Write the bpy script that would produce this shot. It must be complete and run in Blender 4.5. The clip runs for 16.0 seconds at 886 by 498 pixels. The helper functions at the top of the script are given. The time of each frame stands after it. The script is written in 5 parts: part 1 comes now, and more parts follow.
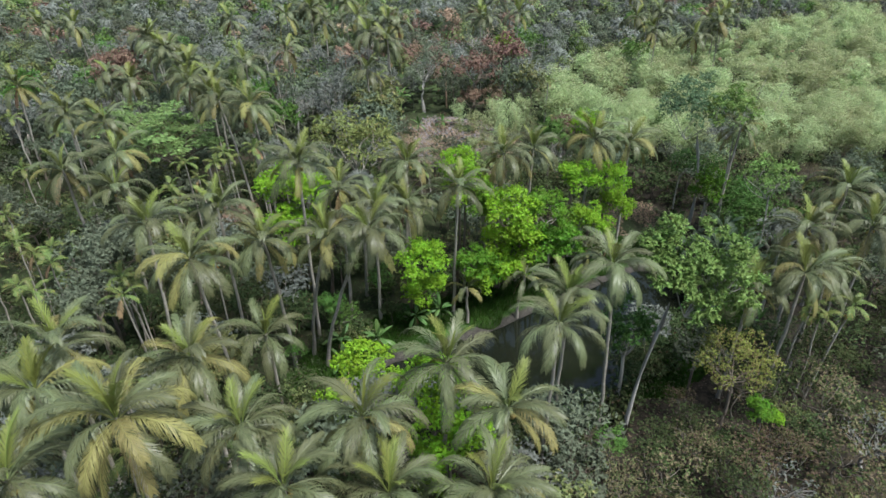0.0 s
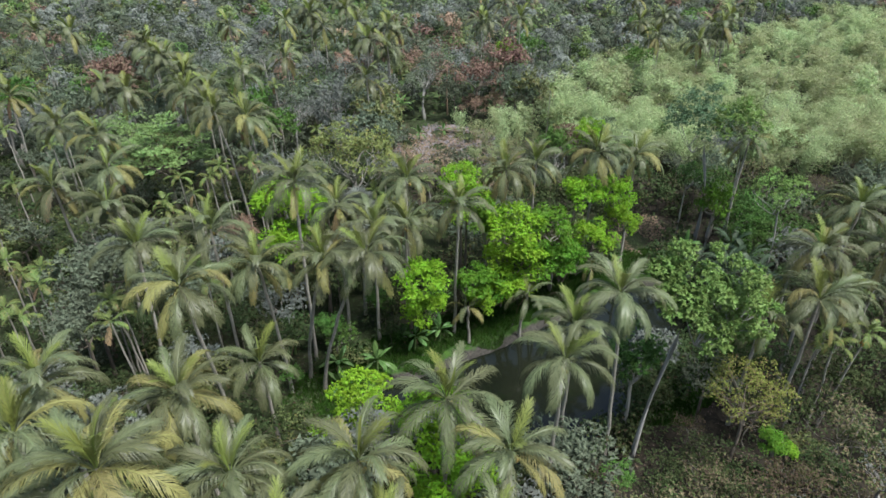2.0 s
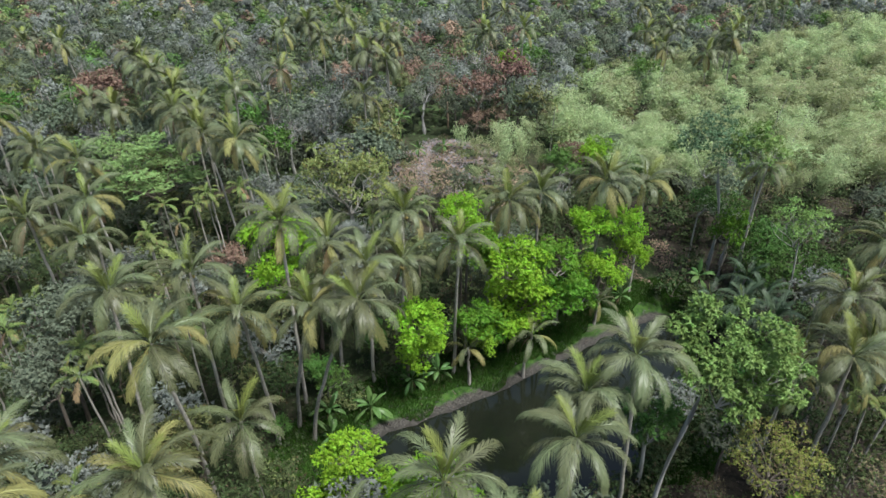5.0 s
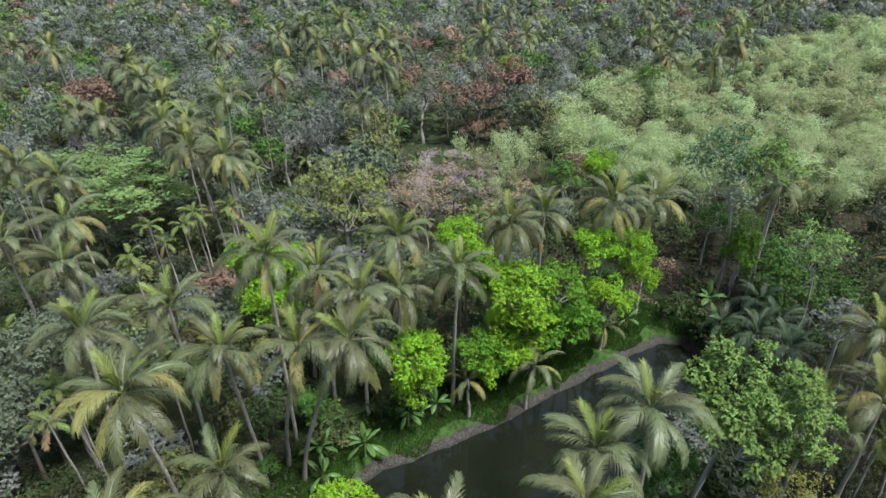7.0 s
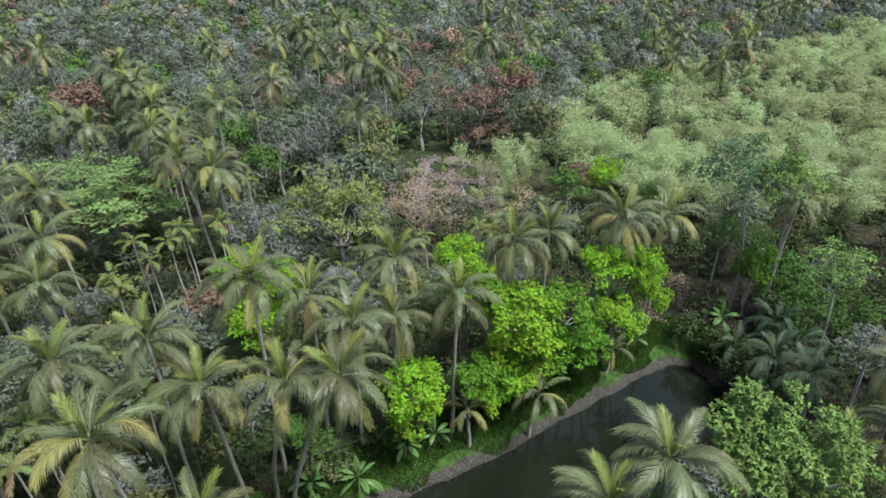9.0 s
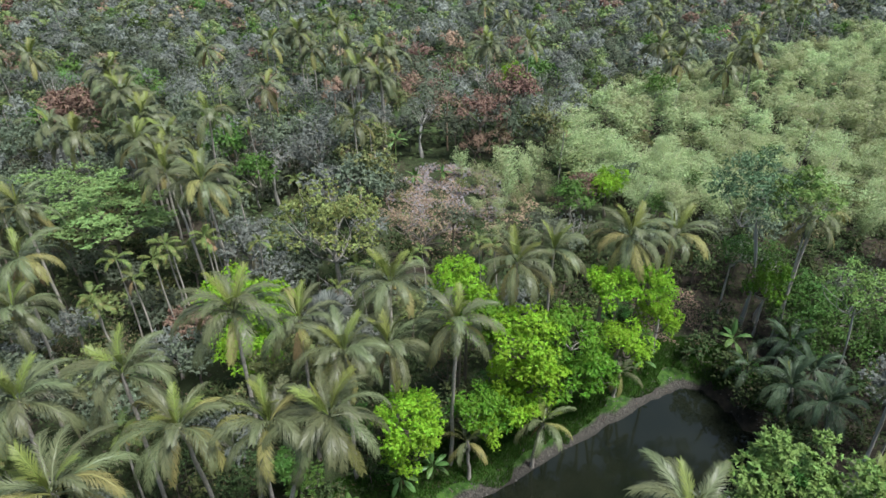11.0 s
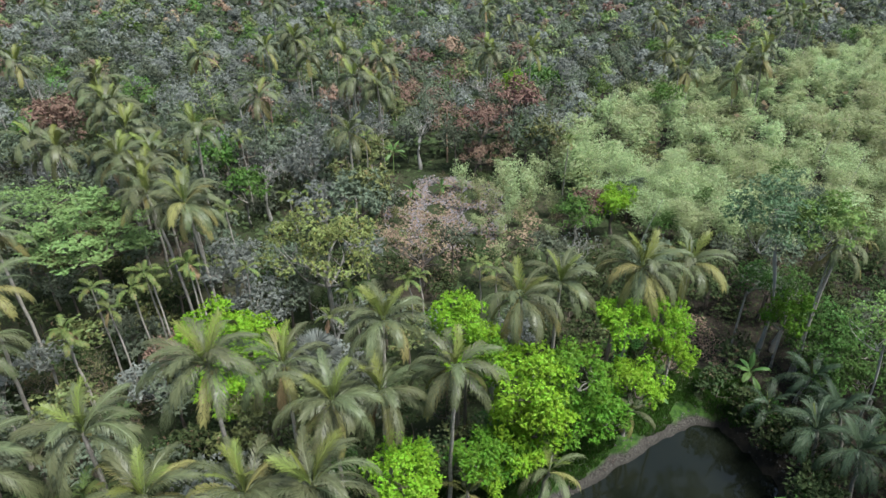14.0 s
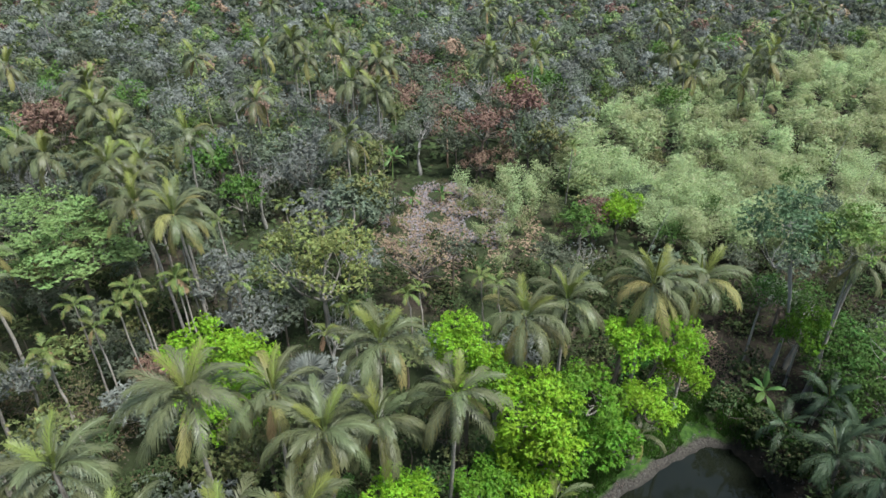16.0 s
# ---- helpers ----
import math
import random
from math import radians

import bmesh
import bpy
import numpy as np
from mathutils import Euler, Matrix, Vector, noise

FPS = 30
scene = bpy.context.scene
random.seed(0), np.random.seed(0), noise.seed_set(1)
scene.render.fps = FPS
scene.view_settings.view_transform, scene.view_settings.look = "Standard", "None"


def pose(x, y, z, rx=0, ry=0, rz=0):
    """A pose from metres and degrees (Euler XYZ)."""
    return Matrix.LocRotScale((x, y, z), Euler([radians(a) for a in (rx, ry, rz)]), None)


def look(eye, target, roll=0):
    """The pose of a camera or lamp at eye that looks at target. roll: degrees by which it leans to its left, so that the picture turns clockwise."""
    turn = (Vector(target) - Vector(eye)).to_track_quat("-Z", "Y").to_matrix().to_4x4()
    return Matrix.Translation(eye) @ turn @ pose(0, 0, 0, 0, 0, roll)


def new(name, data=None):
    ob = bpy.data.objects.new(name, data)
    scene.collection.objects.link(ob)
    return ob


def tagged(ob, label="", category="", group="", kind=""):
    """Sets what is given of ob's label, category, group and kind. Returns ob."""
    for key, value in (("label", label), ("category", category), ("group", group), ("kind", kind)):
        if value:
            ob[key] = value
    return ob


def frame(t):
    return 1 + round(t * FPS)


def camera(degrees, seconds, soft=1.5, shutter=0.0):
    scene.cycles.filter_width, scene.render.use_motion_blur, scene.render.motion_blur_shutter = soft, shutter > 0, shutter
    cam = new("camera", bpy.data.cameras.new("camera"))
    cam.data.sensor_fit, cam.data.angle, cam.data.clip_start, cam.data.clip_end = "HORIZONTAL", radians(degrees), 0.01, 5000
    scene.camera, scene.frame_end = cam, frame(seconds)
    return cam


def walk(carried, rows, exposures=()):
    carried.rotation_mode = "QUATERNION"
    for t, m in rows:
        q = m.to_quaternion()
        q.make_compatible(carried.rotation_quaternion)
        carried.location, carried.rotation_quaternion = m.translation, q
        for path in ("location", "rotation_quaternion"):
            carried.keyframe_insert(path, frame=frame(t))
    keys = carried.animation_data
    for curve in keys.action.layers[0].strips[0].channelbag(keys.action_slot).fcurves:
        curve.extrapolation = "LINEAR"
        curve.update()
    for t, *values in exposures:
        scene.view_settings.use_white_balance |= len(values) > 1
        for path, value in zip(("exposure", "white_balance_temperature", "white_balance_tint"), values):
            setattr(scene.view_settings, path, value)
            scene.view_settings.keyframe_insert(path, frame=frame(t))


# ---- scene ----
cam = camera(72.1, 16.0, soft=1.55)
METRES, EYE, TILT, LEAN, TURN = 32.0, 47.0, -29.0, 0.0, 0.0
ROWS = [
    (0.0, 0.0, 0.0, 0.0, 0.0, 0.0, 0.0),
    (0.5, 0.0009, 0.0131, 0.0162, 0.03, -0.01, 0.01),
    (1.0, 0.0009, 0.0291, 0.0338, 0.05, -0.01, -0.0),
    (1.5, 0.0018, 0.0474, 0.0518, 0.08, -0.0, -0.02),
    (2.0, 0.0021, 0.0674, 0.0725, 0.1, 0.01, -0.02),
    (2.5, 0.0034, 0.0891, 0.0937, 0.13, 0.01, -0.03),
    (3.0, 0.0044, 0.1117, 0.115, 0.15, 0.02, -0.06),
    (3.5, 0.0058, 0.136, 0.1371, 0.18, 0.02, -0.06),
    (4.0, 0.0078, 0.1615, 0.1589, 0.21, 0.04, -0.1),
    (6.5, 0.0175, 0.3029, 0.2742, 0.29, 0.11, -0.15),
    (7.0, 0.0194, 0.3329, 0.296, 0.3, 0.09, -0.15),
    (7.5, 0.02, 0.3638, 0.3157, 0.3, 0.09, -0.17),
    (8.0, 0.0216, 0.3949, 0.3319, 0.33, 0.09, -0.18),
    (8.5, 0.0221, 0.4256, 0.3482, 0.33, 0.08, -0.2),
    (9.0, 0.0222, 0.4558, 0.3637, 0.32, 0.09, -0.21),
    (11.5, 0.0289, 0.5922, 0.4478, 0.35, 0.13, -0.34),
    (12.0, 0.0308, 0.6163, 0.4642, 0.35, 0.14, -0.36),
    (12.5, 0.0309, 0.64, 0.481, 0.35, 0.17, -0.38),
    (13.0, 0.0302, 0.6635, 0.4991, 0.34, 0.18, -0.41),
    (13.5, 0.032, 0.6879, 0.5142, 0.38, 0.19, -0.42),
    (14.0, 0.0314, 0.7127, 0.5282, 0.37, 0.2, -0.44),
    (14.5, 0.0297, 0.7376, 0.5415, 0.36, 0.22, -0.45),
    (15.0, 0.03, 0.7617, 0.5525, 0.37, 0.23, -0.46),
    (15.5, 0.0294, 0.7856, 0.5641, 0.36, 0.23, -0.49),
    (16.0, 0.0297, 0.8089, 0.5747, 0.38, 0.25, -0.51),
]
walk(cam, [(t, pose(0, 0, EYE, TILT, LEAN, TURN) @ pose(METRES * x, METRES * y, METRES * z, 90 + pitch, roll, yaw)) for t, x, y, z, yaw, pitch, roll in ROWS])


# ---- light ----
world = bpy.data.worlds.new("hazy_sky")
world.use_nodes = True
scene.world = world
SUN_ELEVATION, SUN_AZIMUTH = 65.0, 120.0      # degrees; azimuth clockwise from +y, the light comes from behind on the right
wn = world.node_tree.nodes
sky = wn.new("ShaderNodeTexSky")
sky.sky_type = "NISHITA"
sky.sun_disc = False
sky.sun_elevation = radians(SUN_ELEVATION)
sky.sun_rotation = radians(SUN_AZIMUTH)
sky.dust_density = 2.1
sky.air_density = 1.3
world.node_tree.links.new(sky.outputs[0], wn["Background"].inputs[0])
wn["Background"].inputs[1].default_value = 0.1
sun = new("sun", bpy.data.lights.new("sun", "SUN"))
sun.data.energy, sun.data.angle, sun.data.color = 4.2, radians(16), (0.98, 0.99, 1.0)
_e, _a = radians(SUN_ELEVATION), radians(SUN_AZIMUTH)
sun.matrix_world = look((0, 0, 100), (-math.sin(_a) * math.cos(_e) * 10, -math.cos(_a) * math.cos(_e) * 10, 100 - math.sin(_e) * 10))
scene.view_settings.exposure = 0.84


# ---- materials ----
def nodes_of(name):
    mat = bpy.data.materials.new(name)
    mat.use_nodes = True
    n, l = mat.node_tree.nodes, mat.node_tree.links
    return mat, n, l, n["Principled BSDF"]


def mixed(n, l, kind, fac, a, b):
    m = n.new("ShaderNodeMix")
    m.data_type, m.blend_type = "RGBA", kind
    for sock, v in ((m.inputs[0], fac), (m.inputs[6], a), (m.inputs[7], b)):
        if isinstance(v, bpy.types.NodeSocket):
            l.new(v, sock)
        elif isinstance(v, (int, float)):
            sock.default_value = v
        else:
            sock.default_value = (*v, 1)
    return m.outputs[2]


def ranged(n, l, v, a, b, c=0.0, d=1.0):
    m = n.new("ShaderNodeMapRange")
    l.new(v, m.inputs[0])
    for i, x in enumerate((a, b, c, d)):
        m.inputs[i + 1].default_value = x
    return m.outputs[0]


def noised(n, l, scale, detail=4.0, coord="Object"):
    tc, t = n.new("ShaderNodeTexCoord"), n.new("ShaderNodeTexNoise")
    l.new(tc.outputs[coord], t.inputs["Vector"])
    t.inputs["Scale"].default_value, t.inputs["Detail"].default_value = scale, detail
    return t.outputs["Fac"]


def leaf_material(name, dark, light, old=None, old_share=0.12, rough=0.5, through_light=0.22, spread=0.35, vary=0.28, gloss=0.22):
    """Leaves: each leaf differs a little, each plant as a whole too, and some leaves are old."""
    mat, n, l, b = nodes_of(name)
    geo, info = n.new("ShaderNodeNewGeometry"), n.new("ShaderNodeObjectInfo")
    isl, ob = geo.outputs["Random Per Island"], info.outputs["Random"]
    col = mixed(n, l, "MIX", ranged(n, l, isl, 0, 1, 0.5 - vary, 0.5 + vary), dark, light)
    patch = noised(n, l, 0.35, 2.0)
    col = mixed(n, l, "MIX", ranged(n, l, patch, 0.35, 0.7, 0.0, 0.45), col, light)
    if old:
        pick = n.new("ShaderNodeMath")
        pick.operation = "MULTIPLY"
        l.new(isl, pick.inputs[0])
        pick.inputs[1].default_value = 17.0
        fr = n.new("ShaderNodeMath")
        fr.operation = "FRACT"
        l.new(pick.outputs[0], fr.inputs[0])
        less = n.new("ShaderNodeMath")
        less.operation = "LESS_THAN"
        l.new(fr.outputs[0], less.inputs[0])
        less.inputs[1].default_value = old_share
        col = mixed(n, l, "MIX", less.outputs[0], col, old)
    hsv = n.new("ShaderNodeHueSaturation")
    l.new(ranged(n, l, ob, 0, 1, 0.5 - 0.025 * spread / 0.35, 0.5 + 0.02 * spread / 0.35), hsv.inputs["Hue"])
    l.new(ranged(n, l, ob, 0, 1, 1 - spread * 0.6, 1 + spread * 0.6), hsv.inputs["Value"])
    l.new(col, hsv.inputs["Color"])
    tone, mul = n.new("ShaderNodeAttribute"), n.new("ShaderNodeHueSaturation")
    tone.attribute_name = "tone"
    l.new(ranged(n, l, tone.outputs["Fac"], -1, 1, 0.45, 1.55), mul.inputs["Value"])
    l.new(ranged(n, l, tone.outputs["Fac"], -1, 1, 0.47, 0.53), mul.inputs["Hue"])
    l.new(hsv.outputs[0], mul.inputs["Color"])
    col = mul.outputs[0]
    l.new(col, b.inputs["Base Color"])
    b.inputs["Roughness"].default_value = rough
    b.inputs["Specular IOR Level"].default_value = gloss
    tr, mx = n.new("ShaderNodeBsdfTranslucent"), n.new("ShaderNodeMixShader")
    l.new(col, tr.inputs["Color"])
    mx.inputs[0].default_value = through_light
    l.new(b.outputs[0], mx.inputs[1])
    l.new(tr.outputs[0], mx.inputs[2])
    l.new(mx.outputs[0], n["Material Output"].inputs[0])
    return mat


def bark_material(name, dark, light, scale=3.0, rings=0.0):
    mat, n, l, b = nodes_of(name)
    f = noised(n, l, scale, 6.0)
    col = mixed(n, l, "MIX", ranged(n, l, f, 0.3, 0.7), dark, light)
    big = noised(n, l, 0.5, 2.0)
    col = mixed(n, l, "MULTIPLY", ranged(n, l, big, 0.35, 0.65, 0.0, 0.5), col, (0.45, 0.5, 0.4))
    l.new(col, b.inputs["Base Color"])
    b.inputs["Roughness"].default_value = 0.85
    bump = n.new("ShaderNodeBump")
    bump.inputs["Strength"].default_value = 0.5
    bump.inputs["Distance"].default_value = 0.03
    l.new(f, bump.inputs["Height"])
    l.new(bump.outputs[0], b.inputs["Normal"])
    return mat


M_FROND = leaf_material("coconut_frond_green", (0.042, 0.056, 0.025), (0.132, 0.15, 0.07), None, 0, 0.45, 0.16, 0.35, 0.26, 0.32)
# Frond green darkened to stand for tree shade on the right bank.
M_FROND_SHADED = leaf_material("frond_shade_in_colour", (0.02, 0.042, 0.022), (0.065, 0.095, 0.05), None, 0, 0.45, 0.12, 0.2, 0.4)
M_FROND_YOUNG = leaf_material("coconut_frond_young", (0.09, 0.122, 0.026), (0.20, 0.236, 0.06), None, 0, 0.45, 0.28, 0.25, 0.25)
M_FROND_OLD = leaf_material("coconut_frond_yellowing", (0.115, 0.115, 0.038), (0.24, 0.225, 0.082), None, 0, 0.5, 0.2, 0.25, 0.25)
M_FROND_DRY = leaf_material("palm_frond_dry", (0.16, 0.10, 0.05), (0.30, 0.21, 0.12), None, 0, 0.75, 0.1, 0.3)
M_ARECA = leaf_material("areca_frond", (0.06, 0.095, 0.025), (0.15, 0.19, 0.055), (0.2, 0.155, 0.055), 0.08, 0.5, 0.22, 0.35, 0.3)
M_BANANA = leaf_material("banana_leaf", (0.06, 0.14, 0.035), (0.11, 0.2, 0.06), (0.25, 0.2, 0.08), 0.06, 0.4, 0.25, 0.25)
M_LIME = leaf_material("lime_green_leaves", (0.11, 0.25, 0.012), (0.24, 0.43, 0.03), None, 0, 0.55, 0.3, 0.1)
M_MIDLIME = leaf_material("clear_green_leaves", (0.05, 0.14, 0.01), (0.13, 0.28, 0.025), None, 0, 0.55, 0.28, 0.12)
M_FRESH = leaf_material("fresh_green_leaves", (0.045, 0.115, 0.02), (0.11, 0.22, 0.045), None, 0, 0.5, 0.25, 0.2)
M_LAYER = leaf_material("pale_feathery_leaves", (0.095, 0.18, 0.055), (0.225, 0.35, 0.12), None, 0, 0.55, 0.28, 0.12)
# Dark leathery green with some of the far haze mixed into the colour.
M_MANGO_HAZED = leaf_material("leathery_leaves_hazed", (0.055, 0.08, 0.052), (0.162, 0.19, 0.128), None, 0, 0.7, 0.28, 0.4, 0.2, 0.06)
# Grey-green, made paler and bluer so the colour carries the distant haze.
M_GREY_HAZED = leaf_material("grey_green_leaves_hazed", (0.098, 0.118, 0.1), (0.23, 0.246, 0.215), None, 0, 0.7, 0.3, 0.3, 0.16, 0.07)
M_OLIVE = leaf_material("olive_leaves", (0.075, 0.10, 0.034), (0.175, 0.205, 0.075), (0.23, 0.19, 0.08), 0.06, 0.5, 0.2, 0.35)
M_YELLOW = leaf_material("yellow_green_leaves", (0.10, 0.145, 0.026), (0.235, 0.28, 0.06), (0.2, 0.14, 0.075), 0.2, 0.55, 0.25, 0.15)
M_BLUISH = leaf_material("broad_glossy_leaves", (0.078, 0.15, 0.033), (0.20, 0.30, 0.085), None, 0, 0.5, 0.25, 0.15, 0.32, 0.14)
M_BROWN = leaf_material("dry_red_brown_leaves", (0.115, 0.07, 0.052), (0.235, 0.15, 0.112), (0.12, 0.12, 0.07), 0.05, 0.7, 0.12, 0.25)
M_PINK = leaf_material("dry_pale_brown_leaves", (0.16, 0.108, 0.08), (0.29, 0.205, 0.145), (0.14, 0.16, 0.06), 0.15, 0.7, 0.15, 0.25)
# Pale bamboo green, brightened beyond real leaves to include haze over the slope.
M_BAMBOO_HAZED = leaf_material("bamboo_leaves_hazed", (0.222, 0.303, 0.128), (0.40, 0.47, 0.24), (0.42, 0.39, 0.25), 0.07, 0.6, 0.45, 0.42, 0.3)
M_TANGLE = leaf_material("dry_brown_grey_leaves", (0.055, 0.046, 0.028), (0.18, 0.142, 0.09), (0.065, 0.095, 0.03), 0.35, 0.8, 0.12, 0.5, 0.28, 0.06)
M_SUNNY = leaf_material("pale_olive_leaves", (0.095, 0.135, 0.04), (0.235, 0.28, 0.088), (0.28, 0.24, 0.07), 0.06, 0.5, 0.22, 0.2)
M_DEEP = leaf_material("deep_green_leaves", (0.045, 0.092, 0.045), (0.12, 0.19, 0.092), None, 0, 0.5, 0.2, 0.15)
# Shade below tall trees put into the leaf colour; also one dark-leaved tree.
M_SHADE = leaf_material("shade_dark_green_leaves", (0.028, 0.075, 0.013), (0.075, 0.155, 0.03), None, 0, 0.55, 0.22, 0.15)
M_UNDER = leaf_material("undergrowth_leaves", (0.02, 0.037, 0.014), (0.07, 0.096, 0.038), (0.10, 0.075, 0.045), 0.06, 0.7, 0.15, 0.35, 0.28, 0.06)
M_GRASS = leaf_material("bank_grass", (0.025, 0.075, 0.011), (0.058, 0.128, 0.02), (0.10, 0.09, 0.04), 0.06, 0.8, 0.2, 0.1, 0.28, 0.1)
M_LITTER = leaf_material("fallen_leaves", (0.05, 0.036, 0.028), (0.15, 0.11, 0.09), None, 0, 0.8, 0.05, 0.1)
M_PALM_BARK = bark_material("palm_bark", (0.21, 0.19, 0.16), (0.44, 0.4, 0.35), 6.0)
M_BARK_PALE = bark_material("pale_bark", (0.22, 0.20, 0.17), (0.44, 0.41, 0.36), 4.0)
M_BARK = bark_material("brown_bark", (0.09, 0.07, 0.055), (0.22, 0.18, 0.14), 4.0)
M_TWIG = bark_material("dry_twigs", (0.10, 0.085, 0.07), (0.24, 0.21, 0.18), 4.0)
M_BONE = bark_material("weathered_pale_wood", (0.21, 0.2, 0.18), (0.4, 0.38, 0.35), 4.0)
M_CULM = bark_material("bamboo_culm", (0.22, 0.23, 0.09), (0.42, 0.40, 0.22), 2.0)
M_SHAFT = bark_material("green_crownshaft", (0.09, 0.16, 0.04), (0.18, 0.26, 0.08), 2.0)
M_NUT = bark_material("coconut_husk", (0.20, 0.19, 0.05), (0.36, 0.24, 0.08), 3.0)
M_FLOWER = bark_material("orange_fruit", (0.45, 0.20, 0.03), (0.6, 0.33, 0.06), 8.0)

mat, n, l, b = nodes_of("forest_soil")
big, fine = noised(n, l, 0.08, 5.0), noised(n, l, 1.6, 8.0)
col = mixed(n, l, "MIX", ranged(n, l, fine, 0.3, 0.7), (0.022, 0.02, 0.014), (0.07, 0.055, 0.04))
col = mixed(n, l, "MIX", ranged(n, l, big, 0.3, 0.5), col, (0.028, 0.038, 0.016))
geo, sep = n.new("ShaderNodeNewGeometry"), n.new("ShaderNodeSeparateXYZ")
l.new(geo.outputs["Position"], sep.inputs[0])
grit = noised(n, l, 5.0, 6.0)
gravel = mixed(n, l, "MIX", ranged(n, l, grit, 0.35, 0.65), (0.018, 0.017, 0.0145), (0.072, 0.067, 0.057))
wob = n.new("ShaderNodeMath")
wob.operation = "MULTIPLY_ADD"
l.new(noised(n, l, 0.6, 3.0), wob.inputs[0])
wob.inputs[1].default_value = 0.5
l.new(sep.outputs[2], wob.inputs[2])
turf = mixed(n, l, "MIX", ranged(n, l, fine, 0.35, 0.65), (0.016, 0.042, 0.008), (0.045, 0.095, 0.017))
col = mixed(n, l, "MIX", ranged(n, l, wob.outputs[0], 0.0, -0.25), col, turf)
col = mixed(n, l, "MIX", ranged(n, l, wob.outputs[0], -1.1, -1.32), col, gravel)
col = mixed(n, l, "MIX", ranged(n, l, wob.outputs[0], -1.55, -1.75), col, (0.03, 0.028, 0.024))
slant = n.new("ShaderNodeMath")
slant.operation = "MULTIPLY_ADD"
l.new(sep.outputs[0], slant.inputs[0])
slant.inputs[1].default_value = -0.68
l.new(sep.outputs[1], slant.inputs[2])
# Mud of the near and right banks, coloured darker to include tree shade.
shaded_mud = mixed(n, l, "MIX", ranged(n, l, fine, 0.3, 0.7), (0.012, 0.011, 0.008), (0.036, 0.03, 0.021))
col = mixed(n, l, "MIX", ranged(n, l, slant.outputs[0], 56, 52), col, shaded_mud)
col = mixed(n, l, "MIX", ranged(n, l, sep.outputs[0], 32.0, 33.6), col, shaded_mud)
l.new(col, b.inputs["Base Color"])
b.inputs["Roughness"].default_value = 0.95
b.inputs["Specular IOR Level"].default_value = 0.15
bump = n.new("ShaderNodeBump")
bump.inputs["Distance"].default_value = 0.08
l.new(grit, bump.inputs["Height"])
l.new(bump.outputs[0], b.inputs["Normal"])
M_SOIL = mat

mat, n, l, b = nodes_of("pond_water")
murk = noised(n, l, 0.25, 3.0)
col = mixed(n, l, "MIX", ranged(n, l, murk, 0.3, 0.7), (0.006, 0.008, 0.005), (0.011, 0.013, 0.008))
l.new(col, b.inputs["Base Color"])
b.inputs["Roughness"].default_value = 0.06
b.inputs["IOR"].default_value = 1.35
bump = n.new("ShaderNodeBump")
bump.inputs["Strength"].default_value, bump.inputs["Distance"].default_value = 0.12, 0.03
l.new(noised(n, l, 1.4, 3.0), bump.inputs["Height"])
l.new(bump.outputs[0], b.inputs["Normal"])
M_WATER = mat

M_ASH = leaf_material("grey_ashy_litter", (0.13, 0.125, 0.135), (0.30, 0.28, 0.29), (0.24, 0.17, 0.13), 0.25, 0.85, 0.05, 0.1)
M_STONE = bark_material("grey_pebble", (0.03, 0.028, 0.025), (0.11, 0.102, 0.09), 3.0)


# ---- mesh helpers ----
def mesh_of(name, verts, faces, mat, smooth=False, tone=None):
    me = bpy.data.meshes.new(name)
    verts, faces = np.asarray(verts, dtype=np.float32), np.asarray(faces, dtype=np.int32)
    me.vertices.add(len(verts))
    me.vertices.foreach_set("co", verts.ravel())
    k = faces.shape[1]
    me.loops.add(faces.size)
    me.loops.foreach_set("vertex_index", faces.ravel())
    me.polygons.add(len(faces))
    me.polygons.foreach_set("loop_start", np.arange(0, faces.size, k, dtype=np.int32))
    me.polygons.foreach_set("use_smooth", np.full(len(faces), smooth))
    me.materials.append(mat)
    me.update(calc_edges=True)
    if tone is not None:
        me.attributes.new("tone", "FLOAT", "POINT").data.foreach_set("value", np.asarray(tone, dtype=np.float32))
    return me


def joined(pieces):
    vs, fs, off = [], [], 0
    for v, f in pieces:
        vs.append(np.asarray(v, dtype=float))
        fs.append(np.asarray(f, dtype=int) + off)
        off += len(v)
    return np.concatenate(vs), np.concatenate(fs)


def split(v, f):
    """A mesh of quads as triangles."""
    f = np.asarray(f)
    return v, np.concatenate([f[:, [0, 1, 2]], f[:, [0, 2, 3]]])


def part(name, me, parent, label="", m=None):
    ob = new(name, me)
    ob.parent = parent
    if m is not None:
        ob.matrix_basis = m
    if label:
        tagged(ob, label=label)
    return ob


def root(name, x, y, z, turn, scale, label, category, group=""):
    ob = new(name)
    ob.empty_display_size = 0.3
    ob.matrix_basis = Matrix.LocRotScale((x, y, z), Euler((0, 0, turn)), scale)
    return tagged(ob, label, category, group)


